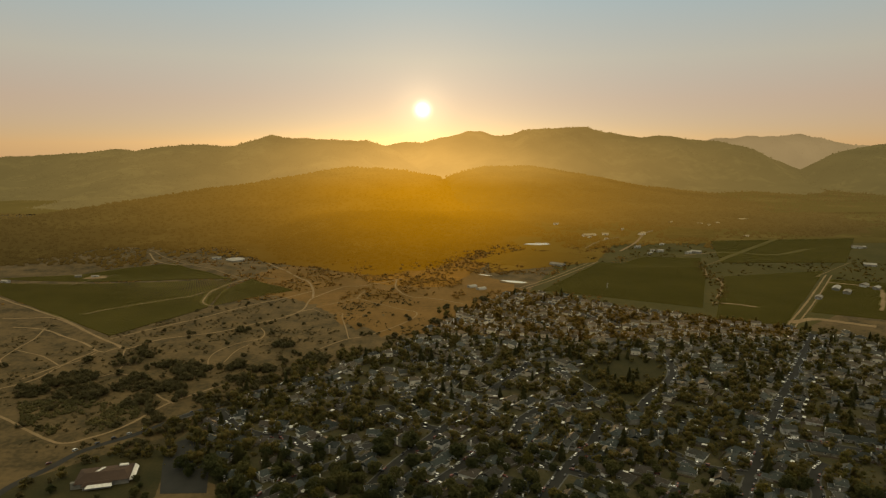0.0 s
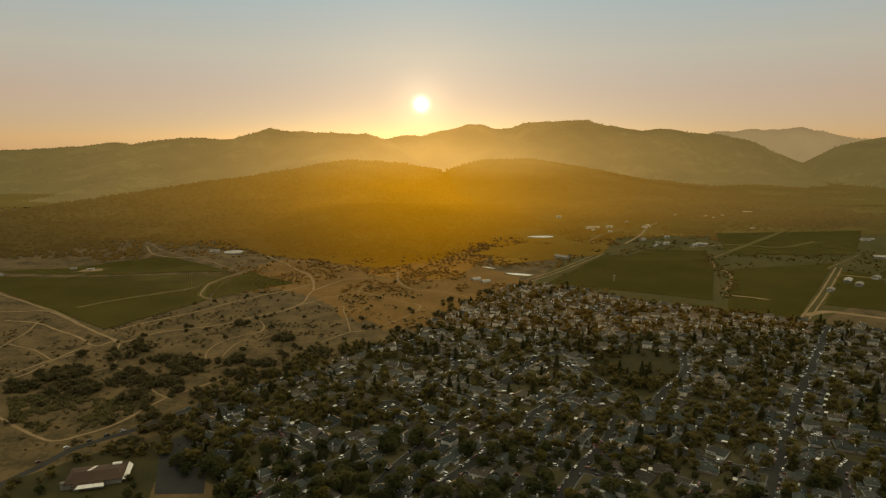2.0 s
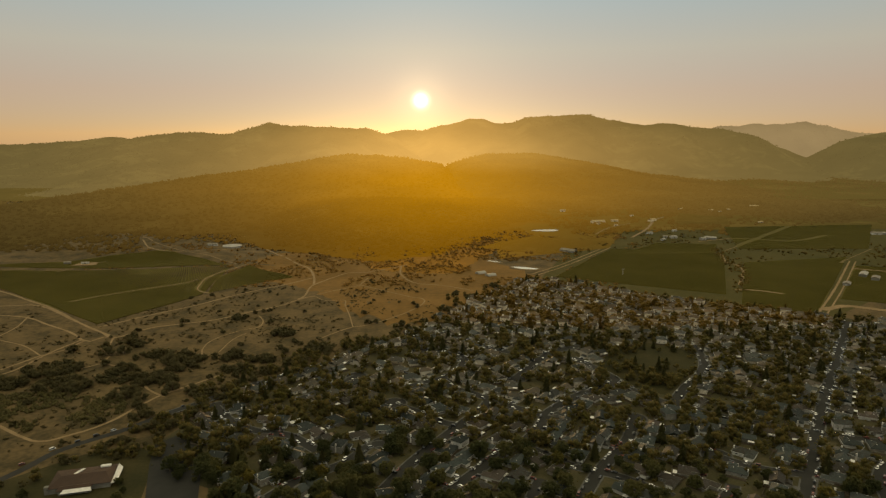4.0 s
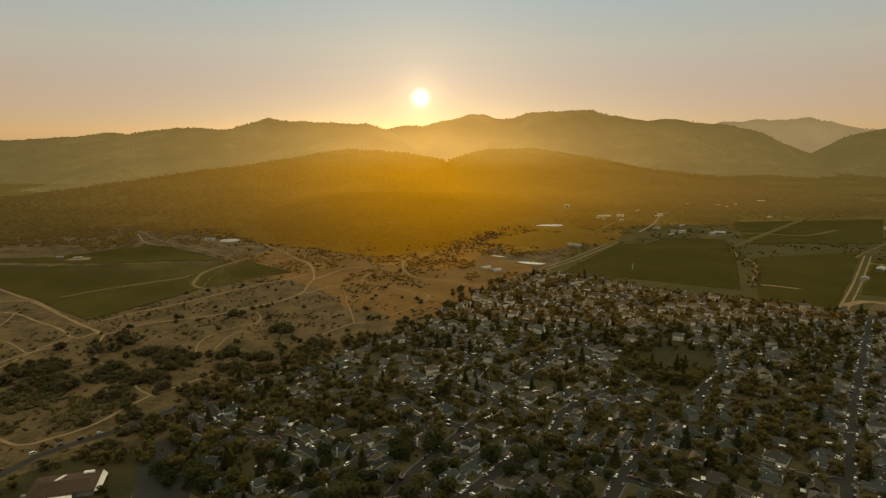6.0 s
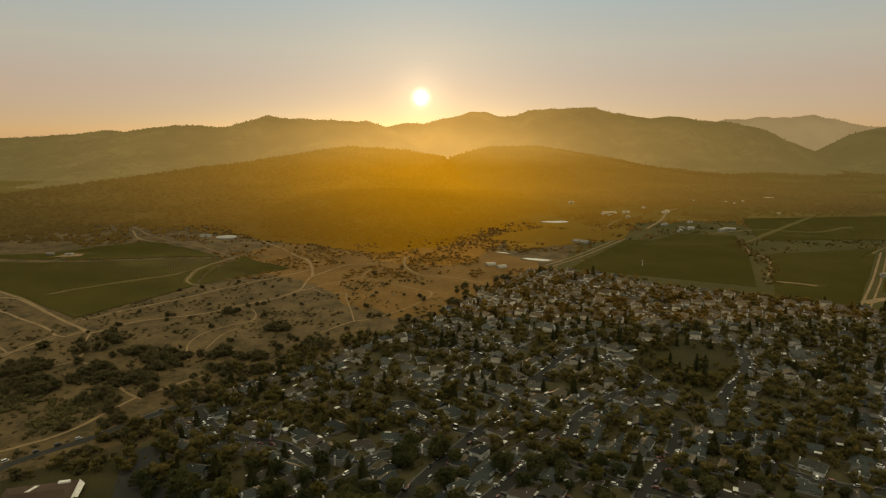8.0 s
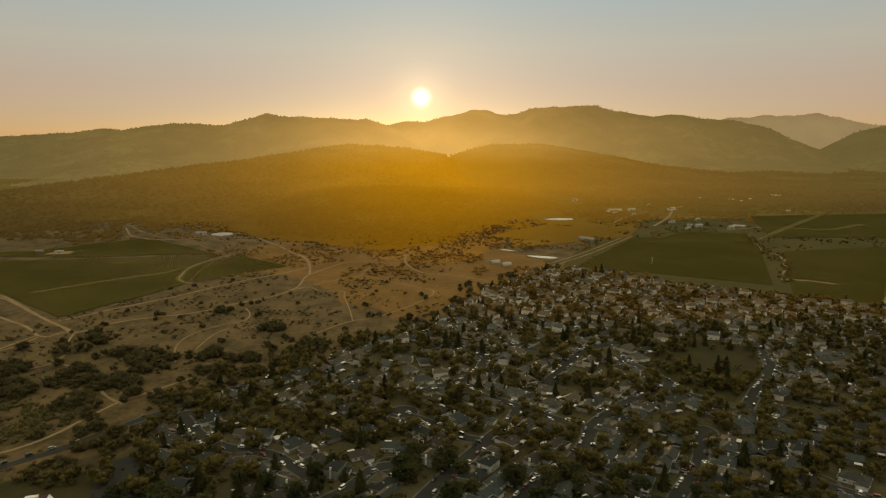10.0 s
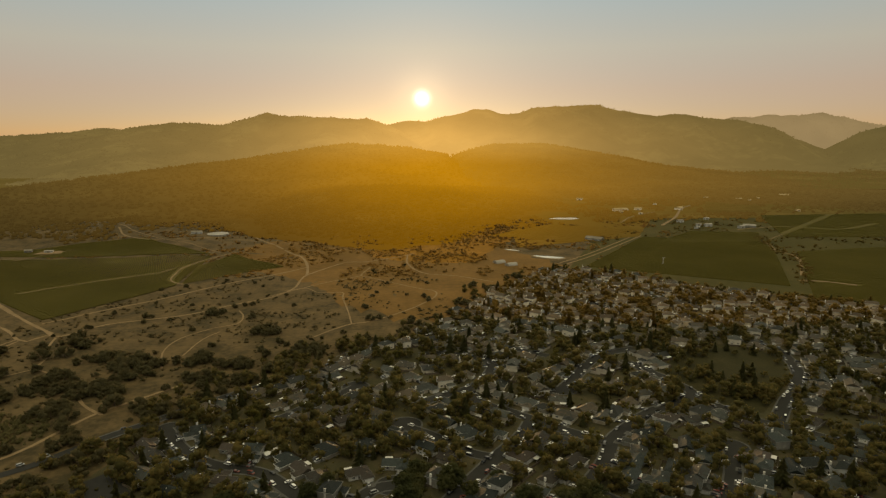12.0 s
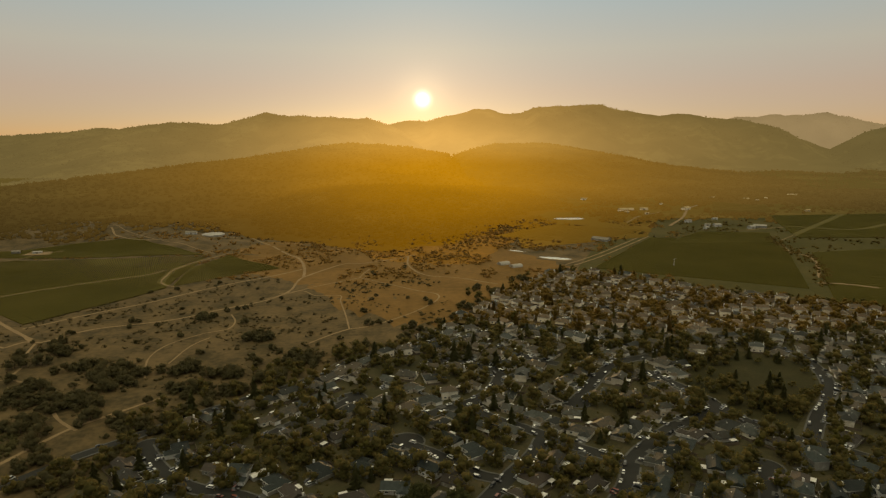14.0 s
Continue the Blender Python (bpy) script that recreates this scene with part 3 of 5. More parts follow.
trail(2.6, (-231, 1063), (-204, 1080), (-182, 1055), (-151, 1054), (-147, 1027), (-133, 967), (-121, 908))
trail(3, (-155, 862), (-138, 889), (-121, 908), (-98, 920), (-56, 971), (-28, 1025), (-27, 1058), (-51, 1076), (-88, 1114), (-128, 1155), (-138, 1164), (-129, 1221))
trail(3, (-138, 1164), (-171, 1128), (-201, 1091), (-242, 1036))
trail(4, (-73, 1322), (-70, 1244), (-43, 1175), (4, 1153), (57, 1111))
trail(3.4, (175, 1238), (243, 1319), (329, 1438), (393, 1529))
trail(3.4, (184, 1229), (252, 1310), (338, 1429), (402, 1520))
trail(8, (497, 1663), (583, 1810), (665, 1986), (725, 2067))
trail(4, (548, 955), (679, 1121), (852, 1350))
trail(3, (557, 949), (688, 1115), (861, 1344))
trail(16, (571, 981), (616, 1000), (650, 985), (690, 955))
trail(8, (500, 1110), (530, 1104), (565, 1080))
trail(6, (619, 1428), (589, 1336), (600, 1318), (584, 1255), (522, 1141))
trail(20, (958, 2151), (1036, 2089), (1119, 2016))
trail(6, (640, 1600), (760, 1640), (870, 1600), (1000, 1680))
trail(4, (-500, 719), (-477, 746), (-472, 791), (-467, 827), (-460, 858))
trail(3, (-572, 864), (-526, 840), (-475, 795))
trail(3, (-540, 800), (-567, 822), (-575, 869), (-580, 916), (-598, 975))
trail(2.6, (-269, 802), (-267, 854), (-258, 880))
trail(3.4, (-593, 1850), (-485, 1938), (-369, 1913), (-288, 1772), (-243, 1677))
trail(3, (-582, 1055), (-540, 1106), (-453, 1167), (-433, 1197))
trail(3.6, (-384, 1342), (-419, 1238), (-415, 1160), (-402, 1115), (-367, 1090))
trail(3.4, (-724, 1644), (-623, 1528), (-529, 1459), (-405, 1342))
trail(3, (-734, 1288), (-715, 1347), (-690, 1392))
trail(2, (640, 1464), (864, 1703), (1006, 1854))
trail(2, (821, 1332), (900, 1405), (998, 1493))
trail(9, (811, 1276), (874, 1223), (830, 1140), (766, 1052))
trail(4, (416, 1712), (480, 1830), (570, 1925))
trail(5, (-430, 1560), (-560, 1480), (-640, 1500), (-700, 1590))

FIELDS = []


def meadow(quad, label, mat=M_MEADOW, lift=0.03):
    """Rough grass that follows the land."""
    a, b, c, d = (Vector(q) for q in quad)
    n = max(36, int(max((b - a).length, (d - a).length, (c - b).length) / 32)) if lift < 3 else 60
    v = []
    for i in range(n + 1):
        for j in range(n + 1):
            q = a.lerp(b, i / n).lerp(d.lerp(c, i / n), j / n)
            v.append((q.x, q.y, float(land(q.x, q.y)) + lift))
    f = [(i * (n + 1) + j, (i + 1) * (n + 1) + j, (i + 1) * (n + 1) + j + 1, i * (n + 1) + j + 1) for i in range(n) for j in range(n)]
    tagged(new("meadow", mesh_of("meadow", v, f, mat)), label, "meadow", kind="structure")


meadow([(185, 1200), (420, 1800), (1700, 1800), (560, 940)], "dim olive-green rough grass between the vineyards")
# haze glow is painted onto the next three sheets as emission
meadow([(130, 1385), (150, 1800), (520, 1800), (395, 1510)], "rough grass beyond the ponds with painted haze glow", M_VALLEY_HAZE, 0.3)
meadow([(130, 1790), (130, 2700), (3600, 2700), (1680, 1790)], "hazy fields of the far valley floor", M_VALLEY_HAZE, 0.55)
meadow([(-6500, 2550), (-6500, 5200), (6500, 5200), (6500, 2550)], "hazy valley floor between the far ridges", M_VALLEY_HAZE, 5.0)


def vineyard(quad, gap, soil=M_SOIL, leaf=M_VINE):
    """Tilled soil with hedge-like rows of vines."""
    FIELDS.append((quad, gap))
    a, b, c, d = (Vector(q) for q in quad)
    n = 14
    soil_v, soil_f = [], []
    for i in range(n + 1):
        for j in range(n + 1):
            q = a.lerp(b, i / n).lerp(d.lerp(c, i / n), j / n)
            soil_v.append((q.x, q.y, float(land(q.x, q.y)) + (0.75 if max(q[1] for q in quad) > 1650 else 0.06)))
    soil_f = [(i * (n + 1) + j, (i + 1) * (n + 1) + j, (i + 1) * (n + 1) + j + 1, i * (n + 1) + j + 1) for i in range(n) for j in range(n)]
    plot = tagged(new("field", mesh_of("field", soil_v, soil_f, soil)), "dark tilled vineyard soil between the rows", "field", kind="structure")
    count = int(((a - b).length + (d - c).length) / 2 / gap)
    shape = Shape()
    x0, x1, y0, y1 = min(c[0] for c in quad), max(c[0] for c in quad), min(c[1] for c in quad), max(c[1] for c in quad)
    track = np.array([(c.x, c.y) for _, pts in TRAILS for c in smooth_line(pts, 3) if x0 < c.x < x1 and y0 < c.y < y1])
    for i in range(count):
        t = (i + 0.5) / count
        p, q = a.lerp(b, t), d.lerp(c, t)
        steps = max(2, int((q - p).length / 7))
        side = Vector((-(q - p).y, (q - p).x)).normalized() * gap * 0.27
        t = np.linspace(0, 1, steps + 1)
        mx, my = p.x + (q.x - p.x) * t, p.y + (q.y - p.y) * t
        z = land(mx, my)
        # no vines stand on the tracks
        bare = np.array([np.min((track[:, 0] - u) ** 2 + (track[:, 1] - w) ** 2) < 30 for u, w in zip(mx, my)]) if len(track) else np.zeros(steps + 1, bool)
        h = np.where(bare, 0.03, 1.0 + np.array([random.uniform(-0.15, 0.2) for _ in t]))
        v = []
        for k in range(steps + 1):
            for f_side, up in ((-1, 0), (-0.6, 1), (0.6, 1), (1, 0)):
                v.append((mx[k] + side.x * f_side, my[k] + side.y * f_side, z[k] + up * h[k]))
        f = [(4 * k + e, 4 * k + e + 1, 4 * k + e + 5, 4 * k + e + 4) for k in range(steps) for e in range(3)]
        shape.add(v, f)
    tagged(new("vine_rows", shape.mesh("vine_rows", leaf)), "long green rows of leafy grape vines", "vineyard", kind="stuff")


vineyard([(-478, 933), (-388, 1090), (-410, 1310), (-949, 1298)], 2.6)
vineyard([(-560, 1325), (-415, 1325), (-600, 1490), (-900, 1330)], 2.6)
vineyard([(-382, 1098), (-268, 1232), (-377, 1330), (-402, 1225)], 2.6)
# plots given the valley material have haze glow in soil and vines
vineyard([(-679, 1689), (-502, 1802), (-548, 1914), (-683, 1893)], 3, M_VALLEY_HAZE, M_VALLEY_HAZE)
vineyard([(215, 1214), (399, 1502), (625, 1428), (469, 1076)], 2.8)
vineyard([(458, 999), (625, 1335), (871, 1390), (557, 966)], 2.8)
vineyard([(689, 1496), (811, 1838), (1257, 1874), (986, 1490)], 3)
vineyard([(244, 1436), (90, 1524), (243, 1687), (415, 1596)], 3, M_VALLEY_HAZE, M_VALLEY_HAZE)
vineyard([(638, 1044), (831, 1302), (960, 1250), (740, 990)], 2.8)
vineyard([(980, 2198), (1171, 2468), (1485, 2460), (1286, 2143)], 4, M_VALLEY_HAZE, M_VALLEY_HAZE)
vineyard([(529, 1577), (404, 1433), (613, 1441), (666, 1558)], 3)
vineyard([(700, 1900), (800, 2150), (940, 2120), (850, 1880)], 4, M_VALLEY_HAZE, M_VALLEY_HAZE)
vineyard([(1300, 1900), (1420, 2120), (1800, 2100), (1600, 1850)], 4, M_VALLEY_HAZE, M_VALLEY_HAZE)


def blob(cx, cy, rx, ry, turn, sides, wobble, seed):
    rs = random.Random(seed)
    ph = [rs.uniform(0, 6.28) for _ in range(3)]
    out = []
    for i in range(sides):
        a = 6.28319 * i / sides
        r = 1 + wobble * (math.sin(2 * a + ph[0]) * 0.5 + math.sin(3 * a + ph[1]) * 0.35 + math.sin(5 * a + ph[2]) * 0.2)
        x, y = rx * r * math.cos(a), ry * r * math.sin(a)
        out.append((cx + x * math.cos(turn) - y * math.sin(turn), cy + x * math.sin(turn) + y * math.cos(turn)))
    return out


def grass_patch(cx, cy, rx, ry, turn, mat, lift, label, seed):
    """A ragged patch of dry grass that follows the land, its colour holding the golden haze."""
    rings, sides = 60, 160
    edge = blob(0, 0, rx, ry, turn, sides, 0.3, seed)
    rs = random.Random(seed)
    edge = [(x * (1 + rs.uniform(-0.05, 0.05)), y * (1 + rs.uniform(-0.05, 0.05))) for x, y in edge]
    v = [(cx + x * k / rings, cy + y * k / rings) for k in range(1, rings + 1) for x, y in edge]
    v = [(x, y, float(land(x, y)) + lift) for x, y in v]
    f = [tuple(range(sides))]
    f += [(k * sides + i, (k + 1) * sides + i, (k + 1) * sides + (i + 1) % sides, k * sides + (i + 1) % sides) for k in range(rings - 1) for i in range(sides)]
    tagged(new("dry_grass", mesh_of("dry_grass", v, f, mat)), label, "grass", kind="structure")


# two nested sheets paint the haze's gold onto the upland below the sun
grass_patch(-80, 1330, 270, 390, 0.15, M_GRASS_GLOW, 0.06, "dry upland grass with a painted golden haze tint", 5)
grass_patch(-30, 1520, 150, 290, 0.0, M_GRASS_GLOW_DEEP, 0.09, "dry grass below the wooded spur, painted deeper haze gold", 8)
for i, (cx, cy, rx, ry, turn) in enumerate([(299, 1785, 40, 17, 0.0), (170, 1290, 25, 11, -0.5), (116, 1358, 17, 4.5, -0.7)]):
    edge = blob(cx, cy, rx, ry, turn, 40, 0.22, i)
    h = max(float(land(x, y)) for x, y in edge) + 0.9
    bank = blob(cx, cy, rx + 7, ry + 7, turn, 40, 0.2, i)
    v = [(x, y, h + 0.3) for x, y in edge] + [(x, y, h - 3.5) for x, y in bank]
    tagged(new("pond_bank", mesh_of("pond_bank", v, [(k, (k + 1) % 40, 40 + (k + 1) % 40, 40 + k) for k in range(40)], M_TRAIL)), "bare earth bank round a pond", "bank", kind="structure")
    tagged(new("pond_water", mesh_of("pond_water", [(x, y, h) for x, y in edge], [tuple(range(40))], M_WATER)), "still irrigation pond mirroring the bright sky", "pond", kind="structure")

# ===================== streets of the town =====================
LOT = [(-262, 588), (-233, 604), (-198, 562), (-176, 480), (-226, 480), (-252, 540)]
TOWN = [(-256, 546), (-243, 594), (-231, 636), (-219, 692), (-167, 751), (-127, 803), (-71, 842), (-9, 936), (53, 1057), (105, 1130), (170, 1205), (219, 1182), (281, 1126), (357, 1057), (428, 1022), (494, 988), (552, 952), (630, 905), (760, 830), (760, 420), (-150, 400), (-175, 500)]
PARK = [(173, 761), (194, 690), (222, 669), (276, 733), (300, 785), (288, 824), (238, 836)]


def inside(x, y, poly):
    hit = False
    for (x0, y0), (x1, y1) in zip(poly, poly[1:] + poly[:1]):
        if (y0 > y) != (y1 > y) and x < (x1 - x0) * (y - y0) / (y1 - y0) + x0:
            hit = not hit
    return hit


def sheet(name, poly, z, mat, label, category, thick=0.4):
    n = len(poly)
    v = [(x, y, z) for x, y in poly] + [(x, y, z - thick) for x, y in poly]
    f = [tuple(range(n))] + [(i, (i + 1) % n, n + (i + 1) % n, n + i) for i in range(n)]
    return tagged(new(name, mesh_of(name, v, f, mat)), label, category, kind="structure")


sheet("yard_ground", TOWN, 0.06, M_YARD, "patchy lawns and bare yards between the houses", "ground")
NORTH = [(-9, 930), (53, 1050), (105, 1123), (170, 1197), (219, 1174), (281, 1119), (357, 1050), (428, 1015), (494, 981), (560, 940), (520, 880), (400, 890), (300, 880), (200, 880), (90, 900)]
# warm yard sheet with the north town's haze in its colour
sheet("dry_yards", NORTH, 0.072, M_YARD_NORTH, "haze-tinted lawns and bare yards between tiled houses", "ground")
sheet("park_lawn", PARK, 0.10, M_PARK, "dim mown grass of a small park", "lawn")

LINES, road_points = [], []


def street(half, *pts):
    line = smooth_line(pts, 5)
    LINES.append((half, line))
    road_points.extend((q.x, q.y, half) for q in line)


street(5, (-9, 490), (11, 512), (39, 548), (62, 569), (82, 600), (95, 629), (113, 650), (140, 676), (161, 686), (186, 709))
street(4.5, (63, 565), (81, 547), (98, 530), (116, 522), (135, 509), (160, 485))
street(4.8, (90, 478), (116, 522), (137, 550), (155, 576), (173, 616))
street(4.8, (151, 782), (178, 728), (192, 683), (212, 655), (232, 642), (254, 620), (287, 600), (316, 587), (352, 572), (420, 545))
street(5, (223, 652), (250, 689), (275, 718), (298, 758), (309, 804), (304, 830), (286, 850), (240, 862))
street(5, (230, 445), (258, 485), (308, 559), (349, 618), (383, 666), (449, 755), (504, 830), (570, 920))
street(4.5, (218, 544), (237, 528), (252, 520), (280, 512))
street(4.8, (-140, 480), (-123, 505), (-104, 523), (-82, 542), (-68, 567), (-55, 572))
street(3.8, (-354, 481), (-350, 506), (-337, 532), (-326, 562), (-307, 584), (-290, 600), (-263, 636), (-238, 664), (-212, 695), (-183, 723), (-144, 759), (-103, 822), (-65, 849), (-17, 868), (30, 900))
street(4.5, (-96, 727), (-108, 710), (-126, 691), (-150, 660))
street(4.8, (-44, 689), (-19, 710), (-2, 720), (13, 740), (23, 767), (22, 784), (9, 794), (-16, 808), (-44, 806))
street(4.8, (-2, 716), (7, 693), (34, 671), (52, 654), (71, 638), (94, 623))
street(5, (-50, 500), (-30, 540), (-7, 577), (0, 588), (14, 610), (32, 636), (43, 661))
street(4.6, (-49, 650), (-34, 639), (-20, 625), (-5, 611), (12, 604))
street(4.8, (78, 720), (97, 750), (113, 778), (135, 803), (169, 820))
street(4.6, (-224, 650), (-201, 620), (-179, 602), (-160, 594), (-138, 587), (-110, 560))
ROUNDS = [(-55, 572, 11), (-96, 727, 11), (-51, 655, 11.5), (218, 544, 12), (173, 616, 11), (78, 718, 11), (-222, 652, 9)]


def clear_of_roads(x, y, margin):
    a = np.array(road_points)
    return bool(np.all((a[:, 0] - x) ** 2 + (a[:, 1] - y) ** 2 > (a[:, 2] + margin) ** 2))


# side streets that fill the rest of the town, in two directions
U1, N1 = Vector((0.826, -0.563)), Vector((-0.563, -0.826))
U2, N2 = Vector((0.57, 0.82)), Vector((0.82, -0.57))
fill = []
for i in range(6):
    fill.append([Vector((150, 1215)) + N1 * (36 + 66 * i) + U1 * (8 * s - 160) for s in range(130)])
for i in range(14):
    fill.append([Vector((-260, 560)) + N2 * (48 * i) + U2 * (8 * s - 300) for s in range(90)])
for i, run in enumerate(fill):
    keep, group = [], []
    for q in run:
        good = inside(q.x, q.y, TOWN) and not inside(q.x, q.y, PARK) and clear_of_roads(q.x, q.y, 30)
        if i >= 6 and q.y > 640 + 0.1 * q.x:
            good = False
        if good:
            group.append(q)
        else:
            if len(group) > 7:
                keep.append(group)
            group = []
    for group in keep:
        bent = [q + (N1 if i < 6 else N2) * (14 * math.sin((q.x - q.y) / 52 + i * 1.9) + 4 * math.sin((q.x + q.y) / 19 + i)) for q in group[::3] + [group[-1]]]
        line = smooth_line(bent, 6)
        LINES.append((4.4, line))
        road_points.extend((q.x, q.y, 4.4) for q in line)

ROADS = np.array(road_points)
for i, (half, line) in enumerate(LINES):
    n = len(line)
    left, right = offsets(line, half), offsets(line, -half)
    z = 0.085 + 0.004 * i
    v = [(q.x, q.y, z) for q in left + right]
    tagged(new("road", mesh_of("road", v, [(k, n + k, n + k + 1, k + 1) for k in range(n - 1)], M_ASPHALT)), "dark worn asphalt residential street", "road", kind="structure")
    # raised pavements on both sides, open where another street joins
    shape = Shape()
    others = np.concatenate([np.array([(q.x, q.y, h) for q in other]) for j, (h, other) in enumerate(LINES) if j != i])
    for sgn in (1, -1):
        inner, outer = offsets(line, sgn * half), offsets(line, sgn * (half + 1.3))
        for k in range(n - 1):
            m = (inner[k] + outer[k + 1]) / 2
            if i == 8 and k < 34:
                continue
            if np.any((others[:, 0] - m.x) ** 2 + (others[:, 1] - m.y) ** 2 < (others[:, 2] + 1.5) ** 2):
                continue
            a, b, c, d = inner[k], inner[k + 1], outer[k + 1], outer[k]
            w = [(p.x, p.y, h) for h in (0.0, 0.24) for p in (a, b, c, d)]
            shape.add(w, [(4, 5, 6, 7), (0, 1, 5, 4), (1, 2, 6, 5), (2, 3, 7, 6), (3, 0, 4, 7)])
    if shape.v:
        tagged(new("pavement", shape.mesh("pavement", M_KERB)), "pale concrete pavement with a raised kerb", "pavement", kind="structure")
for i, (x, y, r) in enumerate(ROUNDS):
    v = [(x + r * math.cos(a / 32 * 6.28319), y + r * math.sin(a / 32 * 6.28319), 0.2 + 0.004 * i) for a in range(32)]
    tagged(new("turning_circle", mesh_of("turning_circle", v, [tuple(range(32))], M_ASPHALT)), "round asphalt end of a dead-end street", "road", kind="structure")
    shape = Shape()
    for a in range(32):
        w = []
        for h in (0.0, 0.26):
            for b, rr in ((a, r), (a + 1, r), (a + 1, r + 1.3), (a, r + 1.3)):
                w.append((x + rr * math.cos(b / 32 * 6.28319), y + rr * math.sin(b / 32 * 6.28319), h))
        m = (x + (r + 1) * math.cos((a + 0.5) / 32 * 6.28319), y + (r + 1) * math.sin((a + 0.5) / 32 * 6.28319))
        if np.any((ROADS[:, 0] - m[0]) ** 2 + (ROADS[:, 1] - m[1]) ** 2 < (ROADS[:, 2] + 0.5) ** 2):
            continue
        shape.add(w, [(4, 5, 6, 7), (0, 1, 5, 4), (1, 2, 6, 5), (2, 3, 7, 6), (3, 0, 4, 7)])
    tagged(new("pavement", shape.mesh("pavement", M_KERB)), "pale curved concrete pavement round a dead end", "pavement", kind="structure")


# ===================== houses =====================
def house(main, wing, storeys, hip, roof_mat, label, chimney, windows):
    """main: width, depth; wing: width, depth of the garage wing that comes forward. The front looks along -y."""
    w, d = main
    gw, gd = wing
    h = 2.9 * storeys
    root = tagged(new("house"), label, "house", "houses of the town")
    gx0 = w / 2 - gw
    walls = Shape().box(-w / 2, -d / 2, 0, w / 2, d / 2, h).box(gx0, -d / 2 - gd, 0, w / 2 - 0.02, -d / 2 + 0.02, 2.8)
    if hip < 1:
        walls.add([(-w / 2, -d / 2, h), (-w / 2, d / 2, h), (-w / 2, 0, h + d * 0.24), (w / 2, -d / 2, h), (w / 2, d / 2, h), (w / 2, 0, h + d * 0.24)], [(0, 1, 2), (3, 5, 4)])
    child("wall", walls.mesh("wall", M_WALL), root)
    e = 0.6
    roof = Shape().hip(-w / 2 - e, -d / 2 - e, w / 2 + e, d / 2 + e, h, (d / 2 + e) * 0.5, hip)
    roof.hip(gx0 - e, -d / 2 - gd - e, w / 2 + e - 0.05, -d / 2 + (gw / 2 if storeys == 1 else 0.1), 2.8 + 0.03, gw / 2 * 0.5, 1.0 if hip else 0.35)
    child("roof", roof.mesh("roof", roof_mat), root)
    fascia = Shape()
    for x0, y0, x1, y1, z in ((-w / 2 - e, -d / 2 - e, w / 2 + e, d / 2 + e, h), (gx0 - e, -d / 2 - gd - e, w / 2 + e - 0.05, -d / 2 + 0.1, 2.83)):
        fascia.box(x0 - 0.05, y0 - 0.05, z - 0.04, x1 + 0.05, y0 + 0.02, z + 0.29)
        fascia.box(x0 - 0.05, y0 + 0.02, z - 0.04, x0 + 0.02, y1, z + 0.29).box(x1 - 0.02, y0 + 0.02, z - 0.04, x1 + 0.05, y1, z + 0.29)
    child("fascia", fascia.mesh("fascia", M_FASCIA), root, "pale painted fascia board")
    y = -d / 2 - gd
    door = Shape().box(gx0 + 0.7, y - 0.06, 0.1, w / 2 - 0.7, y + 0.05, 2.3)
    child("garage_door", door.mesh("garage_door", M_DOOR), root, "pale panelled garage door")
    child("front_door", Shape().box(gx0 - 1.6, -d / 2 - 0.05, 0.1, gx0 - 0.6, -d / 2 + 0.05, 2.15).mesh("front_door", M_BARK), root)
    spots = [(-w / 4 - 0.6, -d / 2, 1.0), (-w / 4, d / 2, 1.0), (w / 5, d / 2, 1.0)]
    if storeys == 2:
        spots += [(-w / 4, -d / 2, 3.8), (w / 4, -d / 2, 3.8), (0, d / 2, 3.8)]
    for x, yy, z in spots[:windows]:
        s = 1 if yy > 0 else -1
        frame_mesh = Shape().box(x - 1.0, yy - 0.05, z, x + 1.0, yy + 0.05, z + 1.35)
        pane = Shape().box(x - 0.85, yy + s * 0.03 - 0.04, z + 0.14, x + 0.85, yy + s * 0.03 + 0.04, z + 1.21)
        win = child("window", frame_mesh.mesh("window_frame", M_TRIM), root)
        child("pane", pane.mesh("pane", M_GLASS), win)
    if hip == 0.0 or storeys == 1 and not chimney:
        cover = Shape().box(-w / 2 + 0.5, d / 2 + 0.3, 2.35, -w / 2 + 5.5, d / 2 + 3.8, 2.5).box(-w / 2 + 0.6, d / 2 + 3.6, 0, -w / 2 + 0.75, d / 2 + 3.75, 2.4).box(-w / 2 + 5.2, d / 2 + 3.6, 0, -w / 2 + 5.35, d / 2 + 3.75, 2.4)
        child("patio_cover", cover.mesh("patio_cover", M_TRIM), root, "white slatted patio cover")
    if storeys == 1 and hip == 1.0 and w > 14.5:
        x0, y0, z0 = -3.5, -d / 2 + 0.4, h + 0.62
        panel = Shape().add([(x0, y0, z0), (x0 + 5, y0, z0), (x0 + 5, y0 + 2.6, z0 + 1.3), (x0, y0 + 2.6, z0 + 1.3), (x0, y0, z0 + 0.08), (x0 + 5, y0, z0 + 0.08), (x0 + 5, y0 + 2.6, z0 + 1.38), (x0, y0 + 2.6, z0 + 1.38)], [(3, 2, 1, 0), (4, 5, 6, 7), (0, 1, 5, 4), (1, 2, 6, 5), (2, 3, 7, 6), (3, 0, 4, 7)])
        child("solar_panel", panel.mesh("solar_panel", M_GLASS), root, "dark blue-black solar panel")
    vent = Shape().box(w / 6, 1.2, h + 0.9, w / 6 + 0.5, 1.7, h + d * 0.24 + 0.4)
    child("roof_vent", vent.mesh("roof_vent", M_TRIM), root, "pale metal roof vent")
